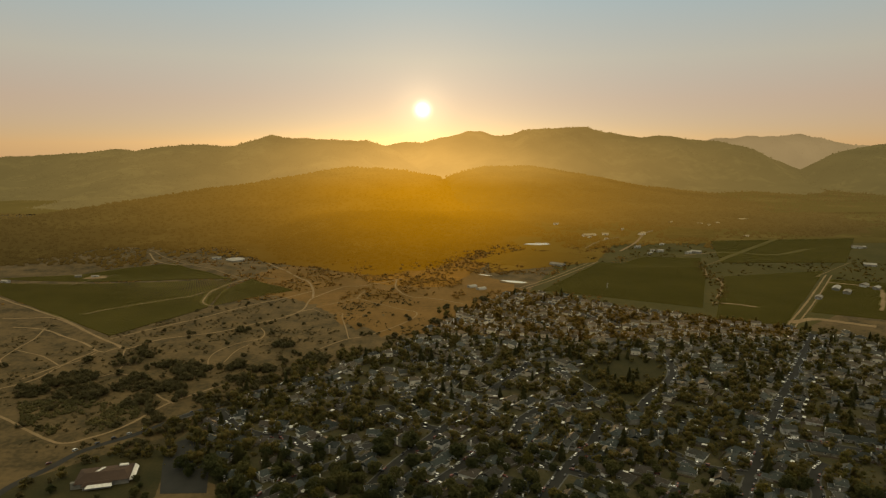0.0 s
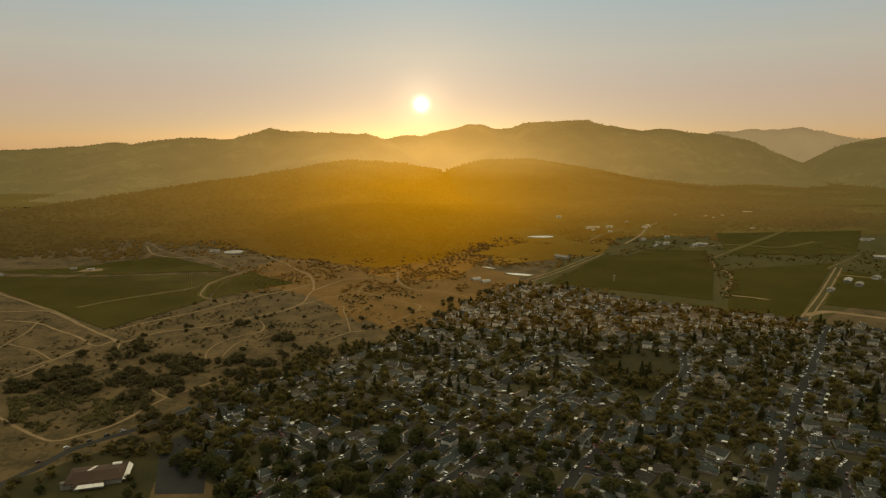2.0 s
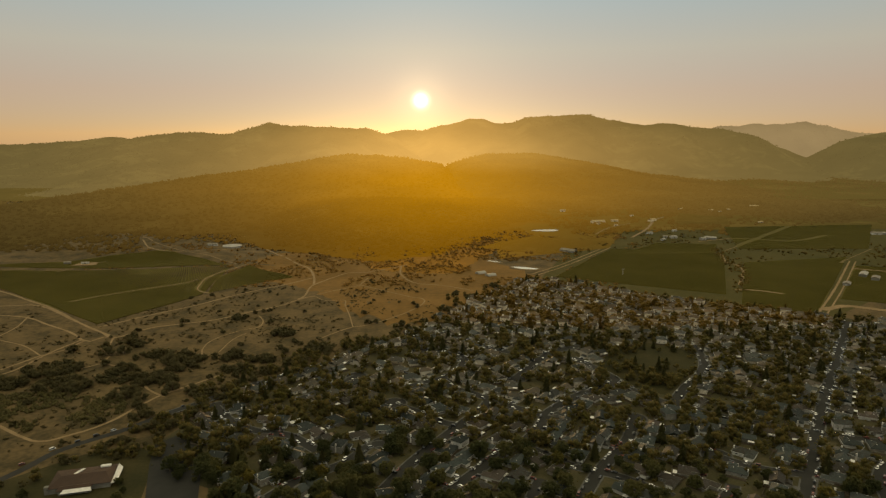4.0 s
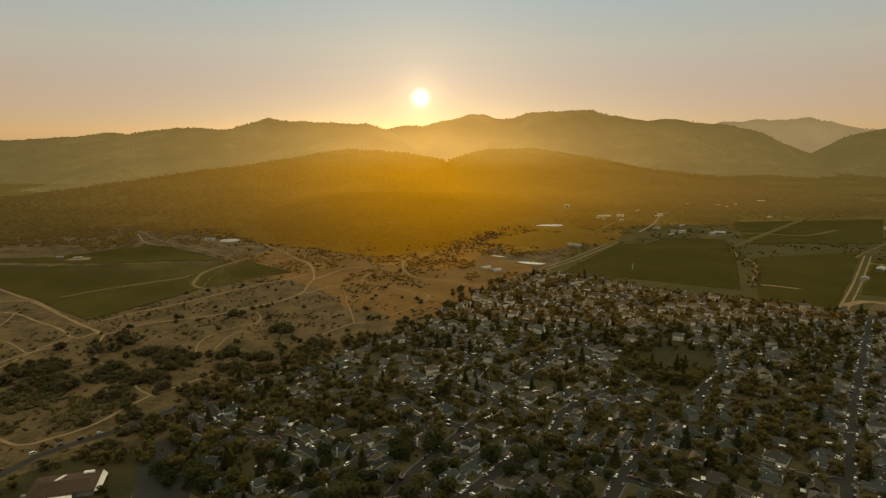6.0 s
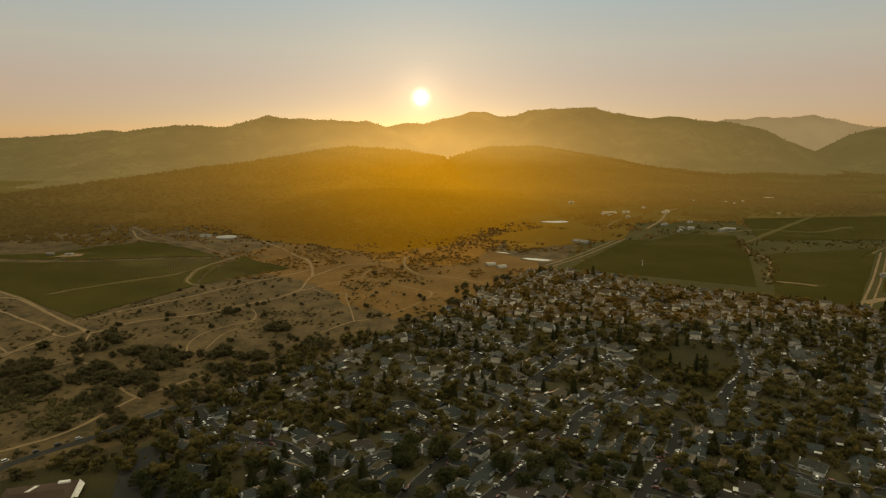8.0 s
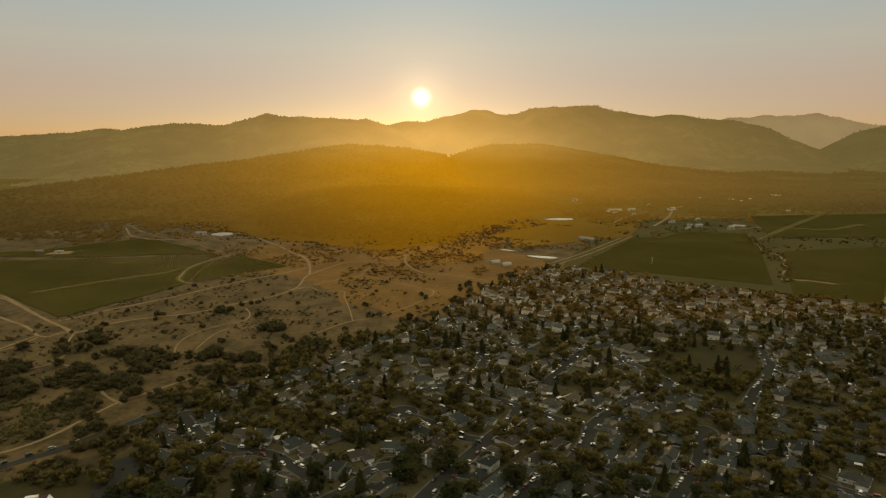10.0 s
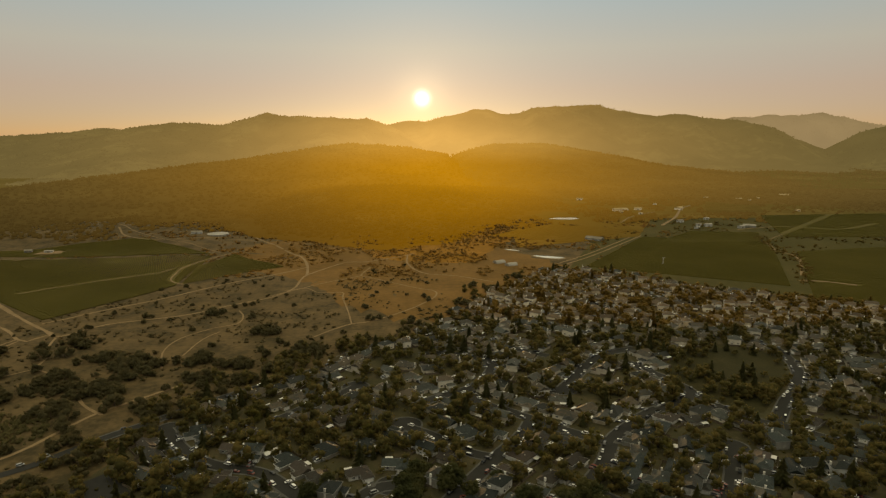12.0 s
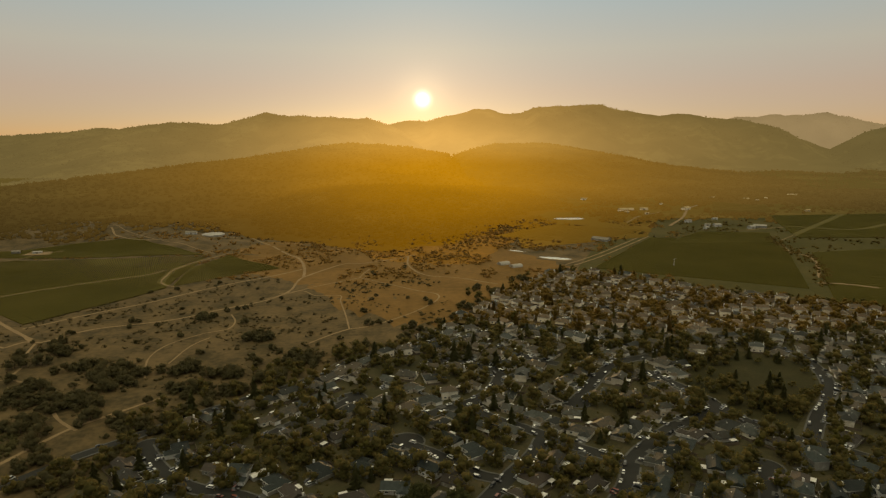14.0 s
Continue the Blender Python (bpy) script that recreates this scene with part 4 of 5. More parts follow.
    if chimney:
        cx = -w / 2 - 0.35
        top = h + d * 0.2 + 0.5
        stack = Shape().box(cx, -0.7, 0, cx + 0.75, 0.5, top).box(cx - 0.08, -0.78, top, cx + 0.83, 0.58, top + 0.16)
        child("chimney", stack.mesh("chimney", M_BRICK), root, "square chimney stack")
    return root


DESIGNS = [
    ((15, 10), (6.5, 5), 1, 1.0, M_ROOF, "single-storey house with a grey hipped shingle roof", True, 2),
    ((16, 9.5), (6.5, 4), 1, 0.0, M_ROOF, "single-storey gabled house with a grey shingle roof", False, 2),
    ((13, 10), (6.2, 4.5), 2, 1.0, M_ROOF, "two-storey stucco house with a hipped grey roof", True, 3),
    ((14, 9), (6.5, 6), 1, 1.0, M_TILE, "single-storey stucco house with a brown tiled roof", False, 2),
    ((13.5, 9.5), (6.2, 5), 2, 0.0, M_ROOF, "two-storey house with a gabled shingle roof", True, 3),
    ((12, 10), (6, 4), 2, 1.0, M_TILE, "two-storey stucco house with a tan tiled roof", True, 3),
    ((17, 11), (7, 4), 1, 1.0, M_ROOF, "broad low house with a dark hipped roof", True, 2),
    ((14, 8.5), (6, 4), 1, 0.0, M_TILE, "low gabled house with a reddish-brown roof", False, 2),
]
PROTOS = [house(*design) for design in DESIGNS]
used = set()
places = []
rs = random.Random(5)
for half, line in LINES:
    run = 0.0
    nxt = 6.0
    for a, b in zip(line, line[1:]):
        run += (b - a).length
        if run < nxt:
            continue
        nxt = run + 14.6 + rs.uniform(-0.6, 1.2)
        d = (b - a).normalized()
        for sgn in (1, -1):
            out = Vector((-d.y, d.x)) * sgn
            dist = half + 1.3 + 5.2 + 6.6 + rs.uniform(-1, 2)
            c = a + out * dist + d * rs.uniform(-1.5, 1.5)
            if not inside(c.x, c.y, TOWN) or inside(c.x, c.y, PARK) or inside(c.x, c.y, LOT):
                continue
            if not clear_of_roads(c.x, c.y, 9.5) or any((c.x - p[0]) ** 2 + (c.y - p[1]) ** 2 < 14.4 ** 2 for p in places):
                continue
            if any((c.x - x) ** 2 + (c.y - y) ** 2 < (r + 10) ** 2 for x, y, r in ROUNDS) or c.y < 425:
                continue
            # the front (-y) faces the street, which lies along -out
            turn = math.degrees(math.atan2(out.y, out.x)) - 90 + rs.uniform(-11, 11)
            places.append((c.x, c.y, turn, sgn))
# houses on the lots behind, wherever there is room
tries = 0
while tries < 5000 and len(places) < 760:
    tries += 1
    x, y = rs.uniform(-245, 640), rs.uniform(430, 1190)
    if not inside(x, y, TOWN) or inside(x, y, PARK) or inside(x, y, LOT) or not clear_of_roads(x, y, 9.5):
        continue
    if any((x - p[0]) ** 2 + (y - p[1]) ** 2 < 15.2 ** 2 for p in places) or any((x - a) ** 2 + (y - b) ** 2 < (r + 10) ** 2 for a, b, r in ROUNDS):
        continue
    a = np.array(road_points)
    k = int(np.argmin((a[:, 0] - x) ** 2 + (a[:, 1] - y) ** 2))
    places.append((x, y, math.degrees(math.atan2(y - a[k, 1], x - a[k, 0])) - 90 + rs.uniform(-8, 8), 1))
drives = Shape()
places.sort(key=lambda p: p[1])


class Joined:
    """Collects copies of a thing's meshes into one mesh with several materials."""

    def __init__(self):
        self.v, self.f, self.m, self.s, self.mats = [], [], [], [], []

    def add(self, root, m, swap, skip=""):
        for ob in root.children_recursive:
            if skip and ob.name.startswith(skip):
                continue
            mat = swap.get(ob.data.materials[0], ob.data.materials[0])
            if mat not in self.mats:
                self.mats.append(mat)
            k = len(self.v)
            self.v += [tuple(m @ v.co) for v in ob.data.vertices]
            for face in ob.data.polygons:
                self.f.append(tuple(i + k for i in face.vertices))
                self.m.append(self.mats.index(mat))
                self.s.append(face.use_smooth)

    def mesh(self, name):
        me = bpy.data.meshes.new(name)
        me.from_pydata(self.v, [], self.f)
        for mat in self.mats:
            me.materials.append(mat)
        me.polygons.foreach_set("material_index", self.m)
        me.polygons.foreach_set("use_smooth", self.s)
        me.update()
        return me


far_houses, tiled_houses = Joined(), Joined()
# farther houses wear the roof and wall copies lightened for haze
SWAP_FAR = {M_ROOF: M_ROOF_HAZE, M_TILE: M_ROOF_HAZE, M_WALL: M_WALL_HAZE}
# northern tan copies, with the haze in their tone
SWAP_NORTH = {M_ROOF: M_TILE_NORTH, M_TILE: M_TILE_NORTH, M_WALL: M_WALL_NORTH}
for i, (x, y, turn, sgn) in enumerate(places):
    north = y > 880 + (-0.25 * x)
    turn += rs.uniform(-14, 14) if north else 0
    k = rs.choice([2, 5, 5, 3, 2, 4, 0, 6, 3]) if north else rs.choice([0, 0, 1, 1, 3, 4, 6, 6, 7, 2])
    m = pose(x, y, 0.06, 0, 0, turn)
    if k not in used:
        PROTOS[k].matrix_basis = m
        used.add(k)
    elif i < 300:
        copy_thing(PROTOS[k], m)
    else:
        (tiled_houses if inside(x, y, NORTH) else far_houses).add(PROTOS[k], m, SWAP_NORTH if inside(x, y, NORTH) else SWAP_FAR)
    w, d = DESIGNS[k][0]
    gw, gd = DESIGNS[k][1]
    q = [m @ Vector((px, py, 0)) for px, py in ((w / 2 - gw + 0.6, -d / 2 - gd), (w / 2 - 0.6, -d / 2 - gd), (w / 2 - 0.6, -d / 2 - gd - 6.0), (w / 2 - gw + 0.6, -d / 2 - gd - 6.0))]
    drives.add([(p.x, p.y, z) for z in (0.0, 0.13) for p in q], [(7, 6, 5, 4), (4, 5, 1, 0), (5, 6, 2, 1), (6, 7, 3, 2), (7, 4, 0, 3)])
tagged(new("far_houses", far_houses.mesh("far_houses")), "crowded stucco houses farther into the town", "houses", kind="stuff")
tagged(new("tiled_houses", tiled_houses.mesh("tiled_houses")), "close-set newer houses with tan tiled roofs", "houses", kind="stuff")
fences = Shape()
for x, y, turn, sgn in places:
    m = pose(x, y, 0, 0, 0, turn)
    for a, b in (((-7.6, 9.5), (7.6, 9.5)), ((-7.6, 9.5), (-7.6, -2)), ((7.6, 9.5), (7.6, -1))):
        if rs.random() < 0.25:
            continue
        p, q = m @ Vector((*a, 0)), m @ Vector((*b, 0))
        if not (clear_of_roads(p.x, p.y, 1.5) and clear_of_roads(q.x, q.y, 1.5)):
            continue
        t = Vector((-(q - p).y, (q - p).x, 0)).normalized() * 0.06
        c = [p - t, q - t, q + t, p + t]
        fences.add([(v.x, v.y, z) for z in (0.0, 1.8) for v in c], [(4, 5, 6, 7), (0, 1, 5, 4), (1, 2, 6, 5), (2, 3, 7, 6), (3, 0, 4, 7)])
tagged(new("garden_fences", fences.mesh("garden_fences", M_FENCE)), "weathered board fences between the gardens", "fence", kind="stuff")
tagged(new("driveways", drives.mesh("driveways", M_KERB)), "pale concrete driveways before the garages", "driveway", kind="structure")
for k, proto in enumerate(PROTOS):
    if k not in used:
        copy_k = [proto, *proto.children_recursive]
        for ob in copy_k:
            bpy.data.objects.remove(ob)


# ===================== trees =====================
def crown_mesh(name, mat, seed, radius, height, base, clumps, lobes=1.0, leaves=160):
    rs = np.random.RandomState(seed)
    u = rs.normal(size=(clumps, 3))
    u /= np.linalg.norm(u, axis=1)[:, None]
    r = rs.uniform(0.35, 1.0, clumps) ** 0.5
    lob = 1 + 0.35 * lobes * np.sin(3 * np.arctan2(u[:, 1], u[:, 0]) + seed) * (1 - np.abs(u[:, 2]))
    p = u * (r * lob)[:, None]
    hz = (p[:, 2] + 1) / 2
    centre = np.stack([p[:, 0] * radius, p[:, 1] * radius, base + hz * height], -1)
    size = radius * rs.uniform(0.8, 1.75, clumps) / clumps ** 0.42
    bm = bmesh.new()
    bmesh.ops.create_icosphere(bm, subdivisions=1, radius=1)
    bm.verts.ensure_lookup_table()
    unit = np.array([v.co for v in bm.verts])
    tris = np.array([[v.index for v in f.verts] for f in bm.faces])
    bm.free()
    co = unit[None] * (1 + 0.7 * (rs.rand(clumps, 12, 1) - 0.5)) * size[:, None, None] * 0.8 * np.array([1, 1, 0.8]) + centre[:, None]
    co = co.reshape(-1, 3)
    faces = (tris[None] + (np.arange(clumps) * 12)[:, None, None]).reshape(-1, 3)
    # sprays of leaves over the clumps, which break their outline
    q = rs.normal(size=(leaves, 3))
    q /= np.linalg.norm(q, axis=1)[:, None]
    which = rs.randint(0, clumps, leaves)
    tip = centre[which] + q * size[which][:, None] * np.array([1, 1, 0.8]) * rs.uniform(0.75, 1.4, (leaves, 1))
    s = radius * (0.18 if leaves < 200 else 0.115)
    tri = tip[:, None] + rs.uniform(-1, 1, (leaves, 3, 3)) * s
    k = len(co)
    co = np.concatenate([co, tri.reshape(-1, 3)])
    faces = np.concatenate([faces, np.arange(k, k + leaves * 3).reshape(-1, 3)])
    return tri_mesh(name, co, faces, mat)


def conifer_mesh(mat, seed, radius, height, base, tiers, points):
    """Drooping tiers of needled boughs, each a ragged star, narrowing to a leader."""
    rs = np.random.RandomState(seed)
    co, faces = [], []
    for k in range(tiers):
        t = k / tiers
        z, r = base + t * height, radius * 1.35 * (1 - t ** 1.6) * rs.uniform(0.82, 1.12) + 0.15
        thick = height / tiers * 1.9
        k0 = len(co)
        lean = rs.uniform(-0.06, 0.06, 2) * radius
        co.append((lean[0], lean[1], z + thick))
        turn = rs.uniform(0, 6.28)
        for i in range(2 * points):
            a = turn + math.pi * i / points + rs.uniform(-0.1, 0.1)
            reach = r * (rs.uniform(0.75, 1.2) if i % 2 == 0 else rs.uniform(0.4, 0.62))
            co.append((lean[0] + reach * math.cos(a), lean[1] + reach * math.sin(a), z - rs.uniform(0.0, 0.35) * thick * (i % 2 == 0)))
        co.append((lean[0], lean[1], z + 0.25 * thick))
        m = 2 * points
        faces += [(k0, k0 + 1 + i, k0 + 1 + (i + 1) % m) for i in range(m)]
        faces += [(k0 + 1 + m, k0 + 1 + (i + 1) % m, k0 + 1 + i) for i in range(m)]
    return tri_mesh("crown", np.array(co), np.array(faces), mat)


def trunk_mesh(height, r, limbs, spread, seed):
    rs = random.Random(seed)
    s = Shape().drum(0, 0, -0.3, height * 0.5, r, r * 0.7, 7).drum(0, 0, height * 0.5, height, r * 0.7, r * 0.3, 7)
    for i in range(limbs):
        a = 6.28319 * i / limbs + rs.uniform(-0.4, 0.4)
        z0, z1 = height * rs.uniform(0.45, 0.7), height * rs.uniform(0.95, 1.2)
        dx, dy = math.cos(a) * spread, math.sin(a) * spread
        v = [(r * 0.4 * math.cos(t), r * 0.4 * math.sin(t), z0) for t in (0, 2.1, 4.2)] + [(dx + r * 0.15 * math.cos(t), dy + r * 0.15 * math.sin(t), z1) for t in (0, 2.1, 4.2)]
        s.add(v, [(0, 1, 4, 3), (1, 2, 5, 4), (2, 0, 3, 5), (3, 4, 5)])
    return s.mesh("trunk", M_BARK)


def tree(label, mat, seed, radius, height, base, clumps, cone=0.0, limbs=5, leaves=150):
    root = tagged(new("tree"), label, "tree", "trees of the town and hills")
    child("trunk", trunk_mesh(base + height * 0.4, 0.06 * radius + 0.12, limbs, radius * 0.5, seed), root)
    if cone:
        child("crown", conifer_mesh(mat, seed, radius, height, base, 15 if limbs > 2 else 9, 8 if limbs > 2 else 5), root)
    else:
        child("crown", crown_mesh("crown", mat, seed, radius, height, base, clumps, 1.0, leaves), root)
    return root


TREES = {
    "broad": [tree("round dark green broadleaf tree beside houses", M_LEAF, 1, 4.2, 7.0, 1.4, 60, leaves=1500), tree("dense dark green shade tree", M_LEAF, 2, 5.2, 8.4, 1.6, 66, leaves=1700), tree("small green garden tree", M_LEAF, 3, 3.0, 5.0, 1.0, 46, leaves=1200)],
    "yellow": [tree("yellowing broadleaf street tree", M_LEAF_Y, 4, 4.0, 6.8, 1.4, 60, leaves=1500)],
    "tall": [tree("tall dark conifer above the roofs", M_CONIFER, 5, 3.0, 11.0, 0.8, 84, 0.85, 4, 1100), tree("tall dark redwood tree", M_CONIFER, 6, 3.4, 13.5, 0.8, 92, 0.85, 4, 1200)],
    "oak": [tree("dark spreading oak on dry grass", M_OAK, 7, 5.6, 6.4, 0.6, 64, leaves=1500), tree("dark rounded live oak on the hillside", M_OAK, 8, 4.4, 5.6, 0.4, 54, leaves=1350), tree("low bushy oak in dry grass", M_OAK, 9, 3.2, 4.0, 0.2, 42, leaves=1000)],
}
FAR_TREES = {
    "broad": [tree("far tree", M_LEAF_HAZE, 1, 4.2, 7.0, 1.4, 13, limbs=2, leaves=190), tree("far tree", M_LEAF_HAZE, 2, 5.2, 8.4, 1.6, 13, limbs=2, leaves=190), tree("far tree", M_LEAF_HAZE, 3, 3.0, 5.0, 1.0, 10, limbs=2, leaves=150)],
    "yellow": [tree("far tree", M_LEAF_Y, 4, 4.0, 6.8, 1.4, 13, limbs=2, leaves=190)],
    "tall": [tree("far tree", M_CONIFER, 5, 3.0, 11.0, 0.8, 12, 0.85, 2, 140), tree("far tree", M_CONIFER, 6, 3.4, 13.5, 0.8, 13, 0.85, 2, 140)],
    "oak": [tree("far tree", M_OAK, 7, 5.6, 6.4, 0.6, 13, limbs=2, leaves=190), tree("far tree", M_OAK, 8, 4.4, 5.6, 0.4, 13, limbs=2, leaves=190), tree("far tree", M_OAK, 9, 3.2, 4.0, 0.2, 10, limbs=2, leaves=150)],
}
TREE_SPOTS = []


def plant(kind, x, y, scale, rs):
    TREE_SPOTS.append((kind, x, y, scale, rs.uniform(0, 360), rs.uniform(0.85, 1.15), rs.randrange(6)))


PL = np.array([(p[0], p[1]) for p in places])
rs = random.Random(21)
planted = np.zeros((0, 2))
count = 0
tries = 0
while count < 1800 and tries < 30000:
    tries += 1
    x, y = rs.uniform(-250, 700), rs.uniform(440, 1190)
    if abs(x) > 120 + 0.66 * y or not inside(x, y, TOWN) or inside(x, y, PARK):
        continue
    if np.min((PL[:, 0] - x) ** 2 + (PL[:, 1] - y) ** 2) < 6.8 ** 2 or not clear_of_roads(x, y, 1.6):
        continue
    if len(planted) and np.min((planted[:, 0] - x) ** 2 + (planted[:, 1] - y) ** 2) < 4.6 ** 2:
        continue
    wild = float(fbm(x / 55 + 3, y / 55, 2))
    if wild < 0.36 and rs.random() < 0.6:
        continue
    kind = rs.choices(["broad", "yellow", "tall"], [0.84, 0.07, 0.05 if wild < 0.6 else 0.2])[0]
    plant(kind, x, y, rs.uniform(0.7, 1.45) if y < 850 else rs.uniform(0.6, 1.1), rs)
    planted = np.concatenate([planted, [(x, y)]])
    count += 1
count = tries = 0
while count < 420 and tries < 6000:  # gardens at the far side of the town
    tries += 1
    x, y = rs.uniform(-40, 640), rs.uniform(840, 1200)
    if not inside(x, y, TOWN) or inside(x, y, PARK) or not clear_of_roads(x, y, 1.0) or np.min((PL[:, 0] - x) ** 2 + (PL[:, 1] - y) ** 2) < 5.6 ** 2:
        continue
    if np.min((planted[:, 0] - x) ** 2 + (planted[:, 1] - y) ** 2) < 4.0 ** 2:
        continue
    plant(rs.choices(["broad", "yellow", "tall"], [0.9, 0.05, 0.05])[0], x, y, rs.uniform(0.7, 1.1), rs)
    planted = np.concatenate([planted, [(x, y)]])
    count += 1
for i in range(52):  # trees along the south and west edges of the park, and a few within
    t = rs.random()
    q = [Vector((180, 745)), Vector((200, 692)), Vector((226, 676)), Vector((266, 726))]
    p = q[0].lerp(q[1], t) if i % 3 == 0 else q[1].lerp(q[2], t) if i % 3 == 1 else q[2].lerp(q[3], t)
    p = p + Vector((rs.uniform(0, 28), rs.uniform(0, 26)))
    if i % 5 == 0:
        p = Vector((rs.uniform(185, 240), rs.uniform(790, 828)))
    if inside(p.x, p.y, PARK):
        plant(rs.choice(["broad"] * 7 + ["tall"]), p.x, p.y, rs.uniform(0.8, 1.3), rs)
# oaks of the western hillside: known large ones, then a scatter that thickens towards the town
for x, y, s in [(-447, 812, 1.5), (-395, 862, 1.15), (-402, 838, 1.1), (-285, 948, 1.4), (-118, 1178, 1.3), (-75, 1225, 1.1), (-368, 845, 1.0), (-300, 655, 1.1), (-285, 640, 1.2), (-262, 692, 1.0), (-480, 840, 0.8), (-470, 868, 0.7), (-250, 1005, 0.9), (-330, 925, 0.7), (-355, 915, 0.7), (-400, 795, 1.4), (-380, 802, 1.3), (-350, 790, 1.5), (-330, 800, 1.4), (-315, 785, 1.3)]:
    plant("oak", x, y, s, rs)
GROVES = [(-399, 855, 5), (-404, 816, 5), (-288, 956, 9), (-378, 833, 11), (-342, 800, 14), (-296, 775, 21), (-351, 727, 21), (-307, 718, 17), (-322, 682, 12), (-299, 671, 5), (-260, 690, 6), (-290, 627, 7), (-230, 672, 10), (-232, 745, 10), (-252, 785, 13), (-210, 778, 13), (-197, 741, 11), (-209, 699, 14), (-289, 646, 6), (-238, 668, 9), (-173, 698, 9), (-169, 768, 11), (-356, 749, 9), (-149, 811, 15), (-207, 877, 13), (-279, 695, 6), (-299, 748, 10), (-430, 745, 24), (-395, 700, 22), (-460, 705, 16)]
for gx, gy, gr in GROVES:
    for i in range(max(1, int(gr * gr / 13))):
        a, r = rs.uniform(0, 6.28), gr * math.sqrt(rs.random())
        x, y = gx + 1.2 * r * math.cos(a), gy + 0.9 * r * math.sin(a)
        if clear_of_roads(x, y, 2) and not inside(x, y, TOWN):
            plant("oak", x, y, rs.uniform(0.75, 1.25), rs)
count = 0
while count < 150:
    x, y = rs.uniform(-560, -20), rs.uniform(545, 1150)
    edge = x > -330 and y < 860 and y - 560 < (x + 330) * 1.3 + 160
    keep = 0.95 if edge else 0.07
    if inside(x, y, TOWN) or rs.random() > keep or any(inside(x, y, q) for q, _ in FIELDS) or not clear_of_roads(x, y, 3):
        continue
    if float(fbm(x / 60, y / 60, 2)) < 0.42 and edge:
        continue
    plant("oak", x, y, rs.uniform(0.45, 1.0), rs)
    count += 1
for i in range(150):  # a belt of trees along the town's western edge
    a, b = TOWN[i % 9], TOWN[i % 9 + 1]
    t = rs.random()
    out = Vector((a[1] - b[1], b[0] - a[0])).normalized()
    q = Vector(a).lerp(Vector(b), t) + out * (4 + 34 * rs.random() ** 1.5)
    if clear_of_roads(q.x, q.y, 1.5) and not inside(q.x, q.y, TOWN):
        plant(rs.choice(["oak", "broad"]), q.x, q.y, rs.uniform(0.55, 1.1), rs)
for i in range(46):  # trees between the outer road and the school
    q = Vector((rs.uniform(-345, -240), rs.uniform(540, 650)))
    line = 540 + (q.x + 335) * 1.05
    if line - 34 < q.y < line - 6 and clear_of_roads(q.x, q.y, 2) and not inside(q.x, q.y, LOT):
        plant(rs.choice(["oak", "broad"]), q.x, q.y, rs.uniform(0.6, 1.0), rs)
for i in range(44):  # tall trees behind the park and a grove at its corner
    q = Vector((rs.uniform(176, 300), rs.uniform(836, 862))) if i % 2 else Vector((rs.uniform(205, 285), rs.uniform(672, 752)))
    if clear_of_roads(q.x, q.y, 1.5) and np.min((PL[:, 0] - q.x) ** 2 + (PL[:, 1] - q.y) ** 2) > 6.5 ** 2:
        plant(rs.choice(["broad", "broad", "tall"]), q.x, q.y, rs.uniform(0.8, 1.25), rs)
for i in range(150):  # dense garden trees in the town's south-west
    q = Vector((rs.uniform(-205, -30), rs.uniform(470, 660)))
    if inside(q.x, q.y, TOWN) and not inside(q.x, q.y, LOT) and clear_of_roads(q.x, q.y, 1.5) and np.min((PL[:, 0] - q.x) ** 2 + (PL[:, 1] - q.y) ** 2) > 6.8 ** 2:
        plant(rs.choice(["broad"] * 7 + ["tall"]), q.x, q.y, rs.uniform(0.7, 1.2), rs)
for i in range(40):  # trees about the school
    q = Vector((rs.uniform(-340, -222), rs.uniform(478, 562)))
    if (q - Vector((-282, 519))).length > 33 and q.y < 512 + (q.x + 345) * 1.05 and clear_of_roads(q.x, q.y, 2) and not inside(q.x, q.y, LOT):
        plant(rs.choice(["broad", "broad", "oak"]), q.x, q.y, rs.uniform(0.6, 1.05), rs)
for i in range(5):  # shade trees in islands of the parking lot
    plant(rs.choice(["broad", "oak"]), rs.uniform(-238, -200), rs.uniform(500, 575), rs.uniform(0.45, 0.75), rs)
for i in range(60):  # more shade in the park's west and north
    q = Vector((rs.uniform(172, 300), rs.uniform(672, 834)))
    if inside(q.x, q.y, PARK) and (q - Vector((252, 765))).length > 34:
        plant(rs.choice(["broad"] * 7 + ["tall"]), q.x, q.y, rs.uniform(0.7, 1.2), rs)
TREE_SPOTS.sort(key=lambda s: s[2] + 0.3 * abs(s[1] + 30))
first = set()
far_trees = Joined()
for i, (kind, x, y, scale, turn, tall, pick) in enumerate(TREE_SPOTS):
    root = TREES[kind][pick % len(TREES[kind])]
    z = float(land(x, y)) if not inside(x, y, TOWN) else 0.05
    m = pose(x, y, z - 0.05, 0, 0, turn) @ Matrix.Diagonal((scale, scale, scale * tall, 1))
    if i < 300:
        if root not in first:
            first.add(root)
            root.matrix_basis = m
        else:
            made = copy_thing(root, m)
            made.matrix_basis = m
    else:
        # northern trees, conifers too, take the leaf warmed for haze
        far_trees.add(FAR_TREES[kind][pick % len(FAR_TREES[kind])], m, {M_LEAF_HAZE: M_LEAF_NORTH, M_CONIFER: M_LEAF_NORTH} if inside(x, y, NORTH) else {})
tagged(new("far_trees", far_trees.mesh("far_trees")), "dense dark trees between roofs and on the hillside", "trees", kind="stuff")
